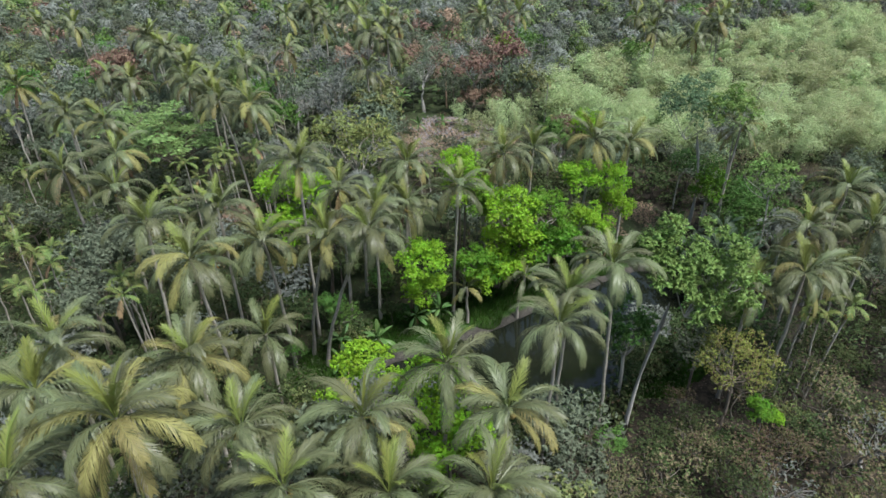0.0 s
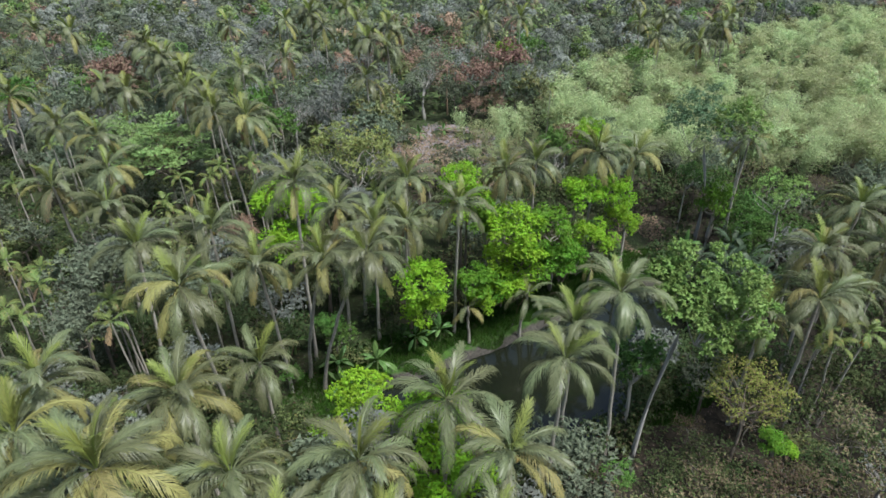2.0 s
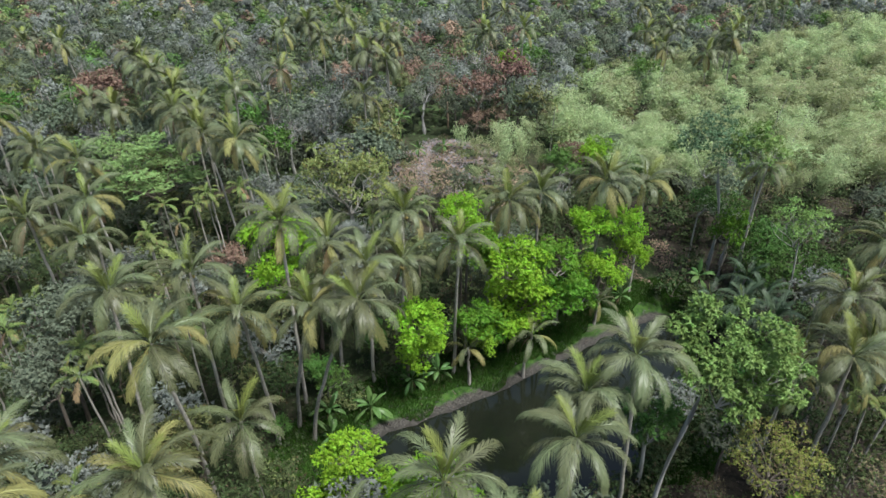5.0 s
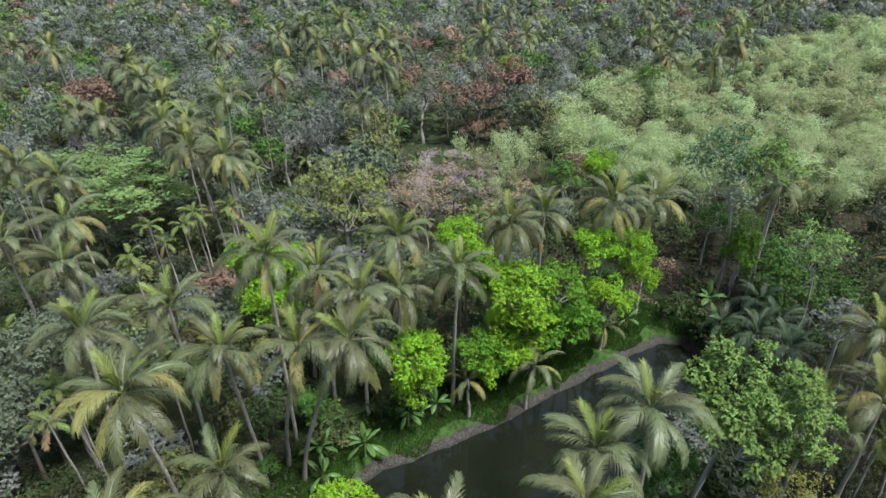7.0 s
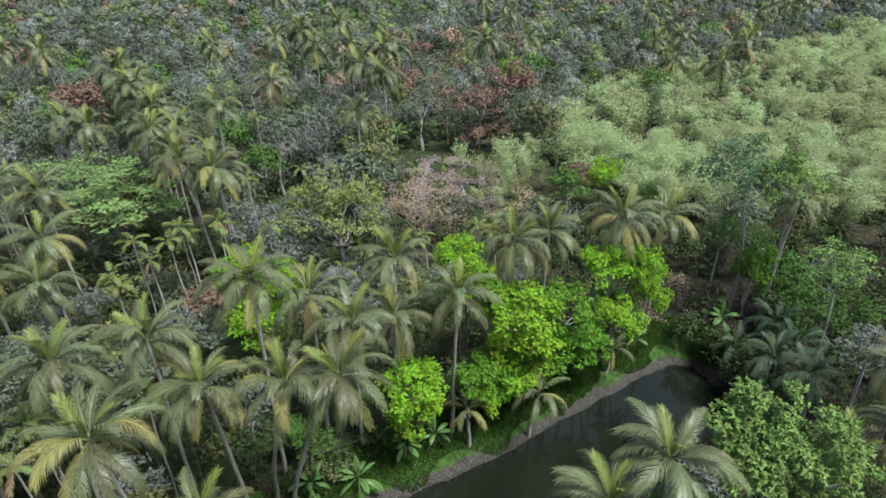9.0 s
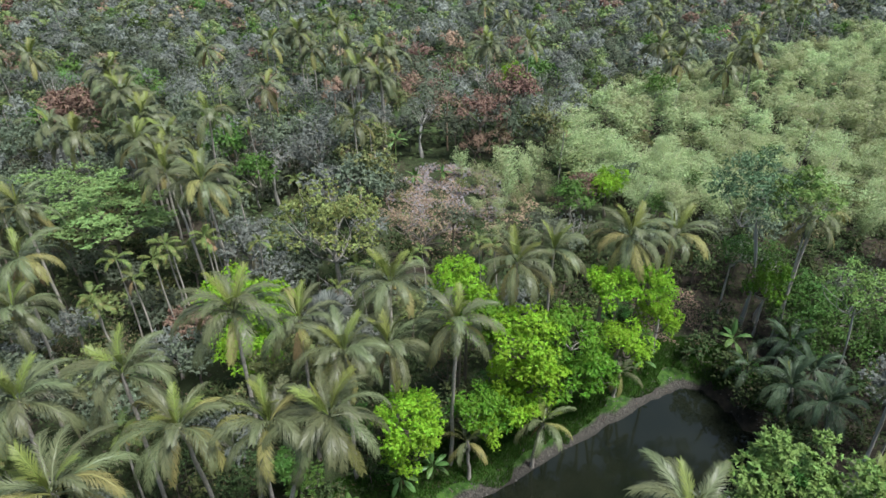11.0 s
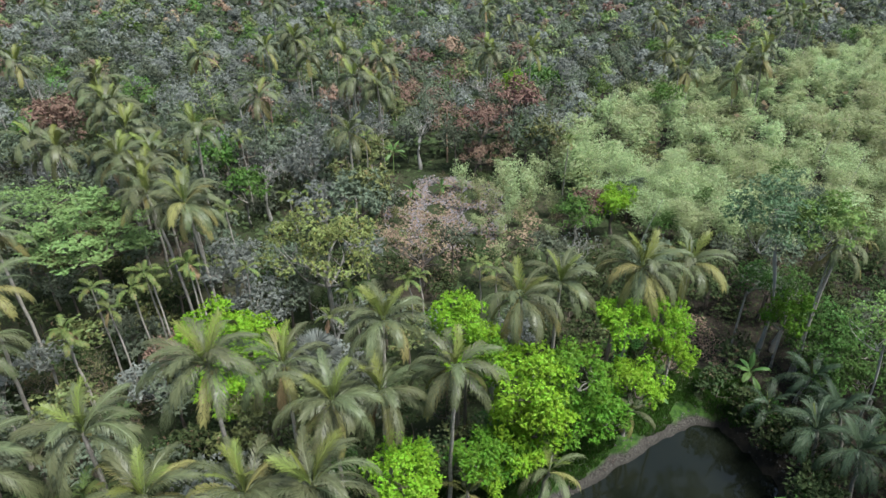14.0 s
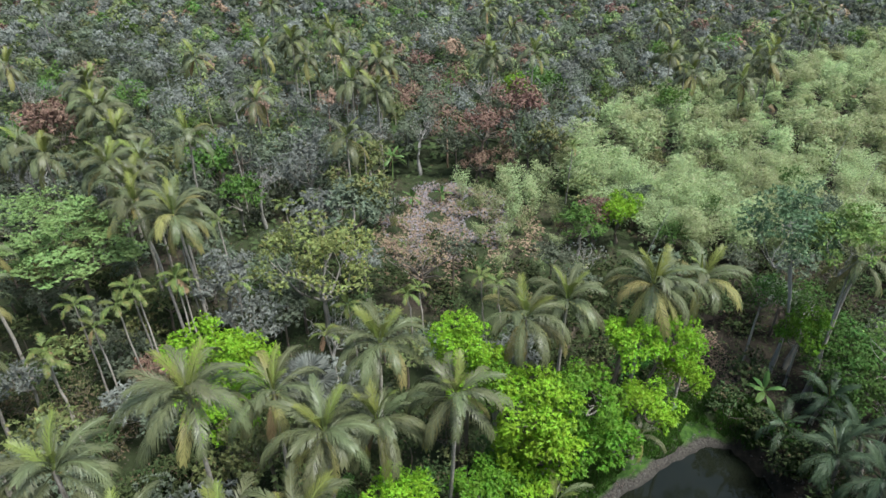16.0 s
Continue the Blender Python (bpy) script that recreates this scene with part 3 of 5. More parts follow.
# ---- broad-leaved trees ----
def crown_of(rx, rz, lobes, count, size, seed, low=-0.25, lobe=0.42, aspect=0.5, up=0.5, layered=False, corners=4, sprig=6, masses=()):
    """Lobe centres, leaf blades and their tones of a crown round (0, 0, 0): lobes bear sprigs, and sprigs bear leaves."""
    rs = np.random.RandomState(seed)
    d = ball(lobes * 4, rs)
    d = d[d[:, 2] > low][:lobes]
    r = np.where(rs.rand(len(d)) < 0.75, rs.uniform(0.66, 0.92, len(d)), rs.uniform(0.25, 0.6, len(d)))[:, None]
    c = d * r * [rx, rx, rz]
    c = np.concatenate([c, [[0, 0, rz * 0.35]]])
    if masses:                           # (x, y, z, radius, half-height, lobes) of each separate mass of the crown
        c = np.concatenate([ball(k, rs) * [mr, mr, mh] * rs.uniform(0.55, 0.9, (k, 1)) + [mx, my, mz] for mx, my, mz, mr, mh, k in masses])
    lr = lobe * rx * rs.uniform(0.55, 1.25, len(c))
    share = lr ** 2 / (lr ** 2).sum()
    at, out, tone = [], [], []
    for ci, ri, sh in zip(c, lr, share):
        k = max(3, int(count * sh / sprig))
        v = ball(k, rs)
        v[:, 2] = np.abs(v[:, 2]) * np.where(rs.rand(k) < 0.8, 1, -1)
        shell = np.where(rs.rand(k) < 0.85, rs.uniform(0.72, 1.08, k), rs.uniform(0.2, 0.8, k))[:, None]
        squash = np.array([1.25, 1.25, 0.3]) if layered else np.array([1, 1, 0.8])
        wob = 1 + 0.28 * np.sin(v[:, :1] * 5 + ci[0] * 7) * np.cos(v[:, 1:2] * 6 + ci[1] * 5)
        at.append(ci + v * shell * ri * squash * wob)
        o = v + 0.5 * at[-1] / [rx, rx, rz] + [0, 0, 0.15]
        if layered:
            o = o * [0.5, 0.5, 0.2] + [0, 0, 1.0]
        out.append(o)
        tone.append(np.clip(rs.normal(0, 0.22, k) + rs.normal(0, 0.12), -0.6, 0.6))
    at, out, tone = (np.repeat(np.concatenate(q), sprig, 0) for q in (at, out, tone))
    out = out / (np.linalg.norm(out, axis=1)[:, None] + 1e-9)
    k = len(at)
    d = out * 0.5 + ball(k, rs) * ([1.2, 1.2, 0.35] if layered else [0.9, 0.9, 0.7])
    d /= np.linalg.norm(d, axis=1)[:, None] + 1e-9
    nrm = out * 0.7 + [0, 0, up] + rs.normal(0, 0.3, (k, 3))
    nrm -= (nrm * d).sum(1)[:, None] * d
    nrm /= np.linalg.norm(nrm, axis=1)[:, None] + 1e-9
    s = np.cross(nrm, d)
    L = (size * rs.uniform(0.65, 1.35, k))[:, None]
    W = L * aspect * 0.5
    sink = np.array([0, 0, 1.0]) * L * 0.22
    if corners == 3:
        v = np.stack([at + s * W * 1.15, at + d * L - sink, at - s * W * 1.15], 1)
    else:
        v = np.stack([at + d * L * 0.08, at + d * L * 0.5 + s * W, at + d * L - sink, at + d * L * 0.5 - s * W], 1)
    q = v.shape[1]
    return c, (v.reshape(-1, 3), np.arange(k * q).reshape(-1, q)), np.repeat(tone, q)


def tree_meshes(rx, rz, lobes, count, size, leaf, bark, seed, trunk_r=0.2, crook=0.06, limbs=4, drop=0.7, whole=False, twigs=3, limb=0.55, **kw):
    """Meshes of a tree: a trunk of unit height, and limbs and crown about the crown's middle."""
    rs = np.random.RandomState(seed + 7)
    c, (v, f), tone = crown_of(rx, rz, lobes, count, size, seed, **kw)
    s = np.linspace(0, 1, 8)
    way = np.stack([np.sin(s * 3.1) * rs.normal(0, crook * 6), np.sin(s * 3.1) * rs.normal(0, crook * 6), s], -1)
    out = [("trunk", mesh_of("trunk", *tube(way, np.linspace(trunk_r * 1.3, trunk_r * 0.75, 8), 7), bark, True))]
    fork = np.array([0, 0, -rz * drop])
    order = np.argsort(-np.linalg.norm(c[:, :2], axis=1))
    every = []
    for k in order[:limbs]:
        j, sides = (5, 3) if whole else (7, 5)
        bits = [tube(bent(fork - [0, 0, 0.1], c[k] * 0.98, j, 0.09, rs), np.linspace(trunk_r * limb, 0.02, j), sides)]
        for _ in range(twigs):
            e = c[rs.randint(len(c))] * 0.5 + c[k] * 0.6
            bits.append(tube(bent(fork + (c[k] - fork) * rs.uniform(0.4, 0.7), e, 4, 0.12, rs), np.linspace(trunk_r * 0.24, 0.015, 4), 3))
        every.append(joined(bits))
    for bits in ([joined(every)] if whole and every else every):
        out.append(("limb", mesh_of("limb", *bits, bark, True)))
    out.append(("crown", mesh_of("crown", v, f, leaf, tone=tone)))
    return out


def stand(meshes, x, y, h, rz, drop, sx, turn, label, cat, group, flat=1.0, lean=(0, 0)):
    """Stands a tree's meshes up with the crown's top at height h above zero; lean: the foot's way off from below the crown."""
    bx, by = x + lean[0], y + lean[1]
    z = float(ground(bx, by))
    mid = h - z - rz * sx * flat * 0.9
    fork = max(mid - rz * sx * flat * drop, 0.25)
    thing = root("tree" if cat == "tree" else "dry_bush" if "dry" in label else "shrub" if "olive" in label else "bush", bx, by, z, 0, (1, 1, 1), label, cat, group)
    spin = Matrix.Rotation(turn, 4, "Z")
    shear = Matrix.Identity(4)
    shear[0][2], shear[1][2] = -lean[0], -lean[1]
    for name, me in meshes:
        if name == "trunk":
            m = Matrix.Translation((0, 0, -0.3)) @ Matrix.Diagonal((1, 1, fork + 0.3, 1)) @ shear @ spin @ Matrix.Diagonal((sx, sx, 1, 1))
        else:
            m = Matrix.Translation((-lean[0], -lean[1], mid)) @ spin @ Matrix.Diagonal((sx, sx, sx * flat, 1))
        part(name, me, thing, "", m)
    return thing


SPECIES = {
    # crown radius, crown half-height, lobes, blades, blade size, leaf, bark, label, category
    "lime": (3.6, 3.2, 30, 8000, 0.28, M_LIME, M_BARK, "round tree with bright lime-green leaves", "tree", dict(corners=3, lobe=0.28, limbs=3, low=-0.55)),
    "midlime": (3.6, 3.2, 30, 7000, 0.3, M_MIDLIME, M_BARK_PALE, "tree with clear green leaves, darker than the lime-green crowns", "tree", dict(corners=3, lobe=0.28, limbs=3, low=-0.55)),
    "fresh": (3.8, 3.2, 34, 4200, 0.32, M_FRESH, M_BARK_PALE, "tree with fresh mid-green leaves", "tree", dict(limbs=3, low=-0.4, lobe=0.27)),
    "shade": (3.8, 3.2, 34, 3600, 0.30, M_SHADE, M_BARK_PALE, "clear-green tree, its leaves coloured dark for the shade of taller ones", "tree", dict(limbs=3, low=-0.4, lobe=0.27, corners=3)),
    "mango": (4.2, 3.3, 36, 4200, 0.36, M_MANGO_HAZED, M_BARK, "dense dark-leaved mango tree", "tree", dict(corners=3, limbs=3, lobe=0.27)),
    "grey": (4.0, 3.2, 36, 3800, 0.34, M_GREY_HAZED, M_BARK_PALE, "grey-green bushy tree with pale limbs", "tree", dict(corners=3, limbs=6, lobe=0.24)),
    "olive": (4.0, 3.2, 36, 3800, 0.34, M_OLIVE, M_BARK, "olive-green tree with some yellow leaves", "tree", dict(corners=3, limbs=4, lobe=0.24)),
    "brown": (3.6, 3.0, 30, 4200, 0.30, M_BROWN, M_BARK, "tree with dry red-brown leaves", "tree", dict(corners=3, limbs=6, lobe=0.24)),
    "bare": (3.8, 3.2, 26, 420, 0.26, M_GREY_HAZED, M_BONE, "almost leafless tree with pale crooked branches", "tree", dict(corners=3, limbs=9, lobe=0.2, whole=True, twigs=3, crook=0.1, drop=0.9, limb=0.45)),
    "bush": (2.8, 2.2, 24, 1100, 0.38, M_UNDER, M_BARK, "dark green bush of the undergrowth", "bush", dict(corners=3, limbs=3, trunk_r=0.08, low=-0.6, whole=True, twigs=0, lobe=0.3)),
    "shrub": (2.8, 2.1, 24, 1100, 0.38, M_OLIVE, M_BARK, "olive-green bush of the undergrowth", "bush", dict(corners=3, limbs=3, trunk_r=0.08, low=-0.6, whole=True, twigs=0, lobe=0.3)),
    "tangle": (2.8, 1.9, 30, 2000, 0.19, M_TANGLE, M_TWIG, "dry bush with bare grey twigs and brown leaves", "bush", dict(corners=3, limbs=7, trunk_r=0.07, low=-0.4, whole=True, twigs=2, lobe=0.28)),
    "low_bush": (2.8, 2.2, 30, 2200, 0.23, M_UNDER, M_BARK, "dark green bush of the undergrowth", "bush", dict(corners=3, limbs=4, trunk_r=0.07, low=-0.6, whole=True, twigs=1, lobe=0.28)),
    "mango_far": (4.4, 3.3, 30, 2000, 0.48, M_MANGO_HAZED, M_BARK, "dense dark-leaved mango tree", "tree", dict(corners=3, limbs=4, lobe=0.27, whole=True, twigs=0)),
    "grey_far": (4.2, 3.2, 30, 1800, 0.46, M_GREY_HAZED, M_BARK_PALE, "grey-green bushy tree with pale limbs", "tree", dict(corners=3, limbs=8, lobe=0.24, whole=True, twigs=2)),
    "olive_far": (4.2, 3.2, 30, 1800, 0.46, M_OLIVE, M_BARK, "olive-green tree with some yellow leaves", "tree", dict(corners=3, limbs=4, lobe=0.24, whole=True, twigs=0)),
    "fresh_far": (4.0, 3.2, 30, 1800, 0.46, M_FRESH, M_BARK_PALE, "tree with fresh mid-green leaves", "tree", dict(corners=3, limbs=3, whole=True, twigs=0, lobe=0.27)),
    "brown_far": (4.0, 3.1, 30, 1500, 0.42, M_BROWN, M_BARK, "tree with dry red-brown leaves", "tree", dict(corners=3, limbs=8, whole=True, twigs=1, lobe=0.25)),
}
READY = {}
tree_no = [0]


def tree(kind, x, y, h, spread=None, turn=None, label="", variants=3, flat=1.0, lean=(0, 0)):
    """A tree of a kind whose top is at height h above zero and whose crown is spread metres in radius."""
    rx, rz, lobes, count, size, leaf, bark, text, cat, kw = SPECIES[kind]
    tree_no[0] += 1
    rs = np.random.RandomState(3000 + tree_no[0])
    v = rs.randint(variants)
    if (kind, v) not in READY:
        READY[kind, v] = tree_meshes(rx, rz, lobes, count, size, leaf, bark, sum(map(ord, kind)) * 10 + v, **kw)
    turn = rs.uniform(0, 6.28) if turn is None else turn
    if kind in ("lime", "midlime") and 60 < y < 85:
        back = max(0.0, 5.2 - float(shore(x + lean[0], y + lean[1])))
        lean = (lean[0] - 0.55 * back, lean[1] + 0.84 * back)
    return stand(READY[kind, v], x, y, h, rz, kw.get("drop", 0.7), (spread or rx) / rx, turn, label or text, cat, kind.split("_")[0] + (" trees" if cat == "tree" else " bushes"), flat, lean)


def own_tree(x, y, h, label, turn=0.0, lean=(0, 0), **kw):
    """A tree with a shape of its own."""
    return stand(tree_meshes(**kw), x, y, h, kw["rz"], kw.get("drop", 0.7), 1.0, turn, label, "tree", "", 1.0, lean)


# ---- bamboo ----
def bamboo_meshes(h, seed, culms=6, blades=3600, spread=3.6, size=0.34):
    rs = np.random.RandomState(seed)
    out, pts, nrm = [], [], []
    for k in range(culms):
        a, q = rs.uniform(0, 6.28), rs.uniform(0.7, 1.05)
        lean = spread * rs.uniform(0.3, 1.2)
        s = np.linspace(0, 1, 9)
        foot = np.array([math.cos(a), math.sin(a), 0]) * rs.uniform(0.1, 0.8)
        d = np.array([math.cos(a), math.sin(a), 0])
        way = foot + d * (lean * s ** 2.4)[:, None] + np.array([0, 0, 1]) * (h * q * (s - 0.13 * s ** 4))[:, None]
        out.append(("culm", mesh_of("culm", *tube(way, np.linspace(0.055, 0.012, 9), 5), M_CULM, True)))
        n_ = blades // culms
        t = 0.22 + 0.78 * rs.rand(n_) ** 0.75
        c = np.stack([np.interp(t, s, way[:, i]) for i in range(3)], -1)
        rad = 0.5 + 1.5 * np.sin(np.pi * np.clip(t, 0, 1) ** 0.85 * 0.86)
        off = ball(n_, rs) * (rad * rs.rand(n_) ** 0.45)[:, None]
        off[:, 2] = off[:, 2] * 0.8 - 0.2 * np.hypot(off[:, 0], off[:, 1])
        pts.append(c + off)
        nrm.append(ball(n_, rs) * 0.8 + off * [0.3, 0.3, 0.1] + [0, 0, 0.7])
    out.append(("foliage", mesh_of("foliage", *leaves(np.concatenate(pts), np.concatenate(nrm), size, rs, 0.28, 0.3, 3), M_BAMBOO_HAZED)))
    return out


def bamboo(x, y, h, wide=1.0, thin=False):
    tree_no[0] += 1
    rs = np.random.RandomState(5000 + tree_no[0])
    v = rs.randint(3)
    key = ("bamboo_thin" if thin else "bamboo" if y < 142 else "bamboo_far", v)
    if key not in READY:
        READY[key] = (bamboo_meshes(12, 60 + v, culms=7, blades=900, spread=2.4, size=0.5) if thin else bamboo_meshes(14, 50 + v) if y < 142
                      else bamboo_meshes(14, 55 + v, culms=3, blades=2000, size=0.46))
    z = float(ground(x, y))
    k = (h - z) / (12 if thin else 14)
    thing = root("bamboo_clump", x, y, z, rs.uniform(0, 6.28), (k * wide, k * wide, k), "feathery pale green clump of arching bamboo", "bamboo", "bamboo clumps")
    for name, me in READY[key]:
        part(name, me, thing)
    return thing


# ---- coconut palms round the pond ----
# nearest, on the near shore
coconut_palm(-20.0, 27.6, 20.0, (0.5, 0.5), 1.08, "gold", 28)
coconut_palm(-28.4, 32.2, 18.0, (0, 1), 1.05)
coconut_palm(-13.7, 30.2, 16.5, (0, 1), 1.0)
coconut_palm(-5.7, 31.8, 16.0, (0.5, 0.5), 1.05, "yellow")
coconut_palm(4.6, 32.2, 16.4, (-0.3, 1.2), 0.95, "yellow", 18)
coconut_palm(0.3, 37.4, 16.2, (-0.5, 0), 1.05, "green", 22)
coconut_palm(9.0, 38.3, 19.3, (0.6, 0.6), 0.85, "green", 20)
coconut_palm(10.8, 43.7, 18.4, (0.4, 0.4), 0.85)
coconut_palm(14.7, 45.4, 20.5, (1.0, 1.0), 0.92, "green", 24)
coconut_palm(-19.5, 37.2, 17.0, (1.2, 0.2), 1.0, "yellow", 27)
coconut_palm(-29.1, 36.6, 18.7, (0.5, 0.5), 1.0, "yellow")
coconut_palm(-9.9, 25.8, 16.0, (0, 0), 0.95)
coconut_palm(-3.5, 27.0, 14.0, (0, 0), 0.95)
coconut_palm(3.1, 26.2, 15.0, (0, 0), 0.95)
coconut_palm(-26.4, 25.4, 17.0, (0, 0), 1.0)
coconut_palm(-17.3, 48.0, 11.0, (0, 0), 0.95, "green", 16, 0)
coconut_palm(34.6, 49.8, 17.0, (0, 0.6), 0.95, "yellow")
coconut_palm(30.8, 50.9, 14.5, (0, 0), 0.9, "yellow")
coconut_palm(38.9, 53.5, 15.0, (0, 0), 0.95)
coconut_palm(38.1, 56.8, 18.3, (0, 0), 0.95, "yellow")
coconut_palm(45.4, 57.4, 18.0, (0, 0), 1.0)
coconut_palm(48.0, 66.7, 18.5, (0, 0), 1.0, "yellow")
# far shore of the pond
coconut_palm(-7.5, 54.8, 19.0, (-5.6, 2.3), 1.0, "yellow", 27)
coconut_palm(-11.8, 54.6, 18.4, (-3.8, 3.3), 0.95, "yellow")
coconut_palm(-18.4, 54.6, 17.9, (1.0, 1.0), 0.95, "yellow", 27)
coconut_palm(-22.7, 47.2, 20.0, (2.0, 1.0), 0.98, "yellow", 27)
coconut_palm(-23.8, 58.3, 19.7, (0, 0), 0.9)
coconut_palm(-30.5, 56.0, 19.0, (0, 0), 0.95)
coconut_palm(-15.3, 60.6, 24.0, (0.3, 0), 0.95, "green", 27)
coconut_palm(1.8, 66.8, 18.7, (-0.8, 0.6), 0.95, "yellow", 22)
coconut_palm(-12.5, 67.7, 18.0, (0, 0), 0.9, "dry")
coconut_palm(-8.0, 64.5, 17.0, (0, 0.5), 1.0, "dry", 26)
coconut_palm(-4.3, 66.3, 16.5, (0, 0.5), 0.95, "dry")
coconut_palm(-4.5, 71.7, 19.7, (0, 0), 0.95)
coconut_palm(8.0, 76.4, 19.2, (0.5, 0), 0.95, "yellow", 27)
coconut_palm(12.4, 79.9, 18.8, (0.5, 0), 0.95)
coconut_palm(20.8, 81.3, 19.7, (0, 1), 1.05, "yellow", 27)
coconut_palm(27.3, 85.4, 17.8, (0, 0), 1.05, "yellow", 20)
coconut_palm(10.6, 67.8, 5.5, (0, 0.5), 0.75, "dry", 13, 0)
coconut_palm(3.0, 65.8, 5.0, (0, 0.5), 0.6, "dry", 10, 0)
coconut_palm(21.0, 77.5, 4.0, (0, 0.5), 0.6, "dry", 10, 0)
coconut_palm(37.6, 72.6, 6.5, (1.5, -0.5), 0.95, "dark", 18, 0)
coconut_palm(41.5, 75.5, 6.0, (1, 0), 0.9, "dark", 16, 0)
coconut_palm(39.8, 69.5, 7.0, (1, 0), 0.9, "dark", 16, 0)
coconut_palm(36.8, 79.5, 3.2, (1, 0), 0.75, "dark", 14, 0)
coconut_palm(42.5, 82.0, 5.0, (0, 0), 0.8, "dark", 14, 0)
coconut_palm(43.6, 86.5, 19.7, (-0.8, 0.6), 0.85, "yellow", 18)
# left and behind
coconut_palm(-49.0, 73.5, 18.0, (1, 0), 1.0, "dry", 20)
coconut_palm(-43.5, 77.0, 19.0, (0, 0), 1.0, "dry", 22)
coconut_palm(-49.8, 87.5, 20.0, (1, 0), 0.95, "yellow")
coconut_palm(-56.0, 89.0, 21.0, (0, 0), 1.0)
coconut_palm(-76.1, 109.3, 20.0, (0, 0), 1.0, "dry")
coconut_palm(-41.8, 71.8, 16.0, (0, 0), 0.95)
coconut_palm(-29.8, 93.0, 21.0, (2, -1), 1.05, "yellow", 27)
coconut_palm(-35.6, 96.0, 20.8, (3.5, -2), 1.0, "green", 22)
coconut_palm(-43.8, 106.6, 21.5, (0, 0), 1.0, "dry")
coconut_palm(-41.5, 111.0, 20.5, (0, 0), 1.0)
coconut_palm(-37.4, 118.0, 22.0, (0, 0), 1.05, "yellow", 22)
coconut_palm(-49.5, 120.3, 21.0, (0, 0), 1.0)
coconut_palm(-58.5, 133.8, 21.0, (0, 0), 1.0)
coconut_palm(-64.0, 141.0, 21.0, (0, 0), 1.0, "yellow")
coconut_palm(-70.6, 151.3, 21.0, (0, 0), 1.0)
coconut_palm(-15.5, 126.5, 19.0, (0, 0), 0.9, "yellow", 20)
coconut_palm(-18.0, 152.0, 22.0, (0, 0), 1.1, "yellow", 22)
coconut_palm(-14.0, 158.0, 17.0, (0, 0), 1.0)
coconut_palm(-15.1, 174.1, 21.0, (0, 0), 1.0, "yellow")
coconut_palm(20.7, 176.8, 23.0, (0, 0), 1.0, "yellow", 22)
coconut_palm(12.0, 186.0, 20.0, (0, 0), 1.0)
coconut_palm(58.6, 178.4, 18.0, (0, 0), 1.0, "dry")
coconut_palm(60.8, 181.2, 22.5, (0, 0), 0.9)
coconut_palm(87.4, 200.0, 20.0, (0, 0), 1.0, "yellow")
coconut_palm(79.0, 186.0, 17.0, (0, 0), 1.0)
coconut_palm(-41.6, 202.0, 21.0, (0, 0), 1.0)
coconut_palm(-31.7, 211.3, 21.0, (0, 0), 1.0)
coconut_palm(-64.8, 271.1, 21.0, (0, 0), 1.0)
coconut_palm(-96.7, 167.7, 21.0, (2, 0), 1.0, "yellow")
coconut_palm(-105.6, 167.7, 21.0, (1, 0), 1.0)
coconut_palm(-139.0, 252.0, 22.0, (0, 0), 1.0)
coconut_palm(108.5, 235.6, 23.0, (0, 0), 1.0)
coconut_palm(118.0, 243.0, 22.0, (0, 0), 1.0)
coconut_palm(126.6, 250.2, 23.0, (0, 0), 1.0)
looks = ("green", "yellow", "dry")
for i, (x, y, h) in enumerate(((-70.4, 153.3, 21), (-58.5, 132.7, 21), (-49.2, 121.0, 20), (-48.4, 114.9, 19), (-40.3, 104.8, 19.5), (-32.6, 99.8, 19), (-40.8, 199.1, 21), (-33.8, 183.3, 20), (-13.0, 177.5, 21), (-13.5, 153.1, 20), (-23.4, 175.4, 22), (-60.7, 119.3, 18), (-66.7, 123.2, 18), (-46.8, 192.4, 20), (57.6, 191.6, 20), (10.7, 190.3, 20), (79.4, 185.0, 20), (-41.3, 203.4, 20), (-36.0, 228.1, 20), (-37.8, 152.1, 18), (69.6, 176.2, 17), (80.7, 195.1, 18), (20.3, 229.4, 20))):
    coconut_palm(x, y, h, (0.8, 0), 1.05, looks[i % 3], 22)
fan_palm(-10.5, 70.5, 16.5, 1.2)

# ---- areca palms ----
for x, y, h in ((-37.6, 83.6, 15), (-35.5, 82.4, 13), (-33.3, 83.7, 15), (-32.4, 85.4, 16), (-31.7, 85.3, 15), (-28.5, 87.7, 16), (-28.3, 88.2, 15),
                (-30.0, 93.6, 17), (-37.5, 77.4, 14), (-37.1, 77.0, 13), (-29.5, 103.7, 15), (-12.8, 87.2, 9), (-11.1, 92.9, 9), (-4.0, 95.6, 9), (-2.7, 96.9, 9)):
    areca_palm(x, y, h, (1.0, -0.4))
for x, y, h in ((-24.6, 117.9, 11), (-21.2, 120.2, 11), (-20.1, 121.4, 10), (-31.5, 50.0, 14), (-34.2, 55.3, 13), (-33.8, 55.7, 12),
                (37.2, 49.4, 12), (43.8, 57.6, 13), (-74.0, 102.1, 16), (-64.0, 102.0, 17), (-61.5, 94.4, 16), (-63.4, 86.1, 13), (5.3, 99.8, 9), (7.5, 98.4, 9)):
    areca_palm(x, y, h, (0.8, 0))
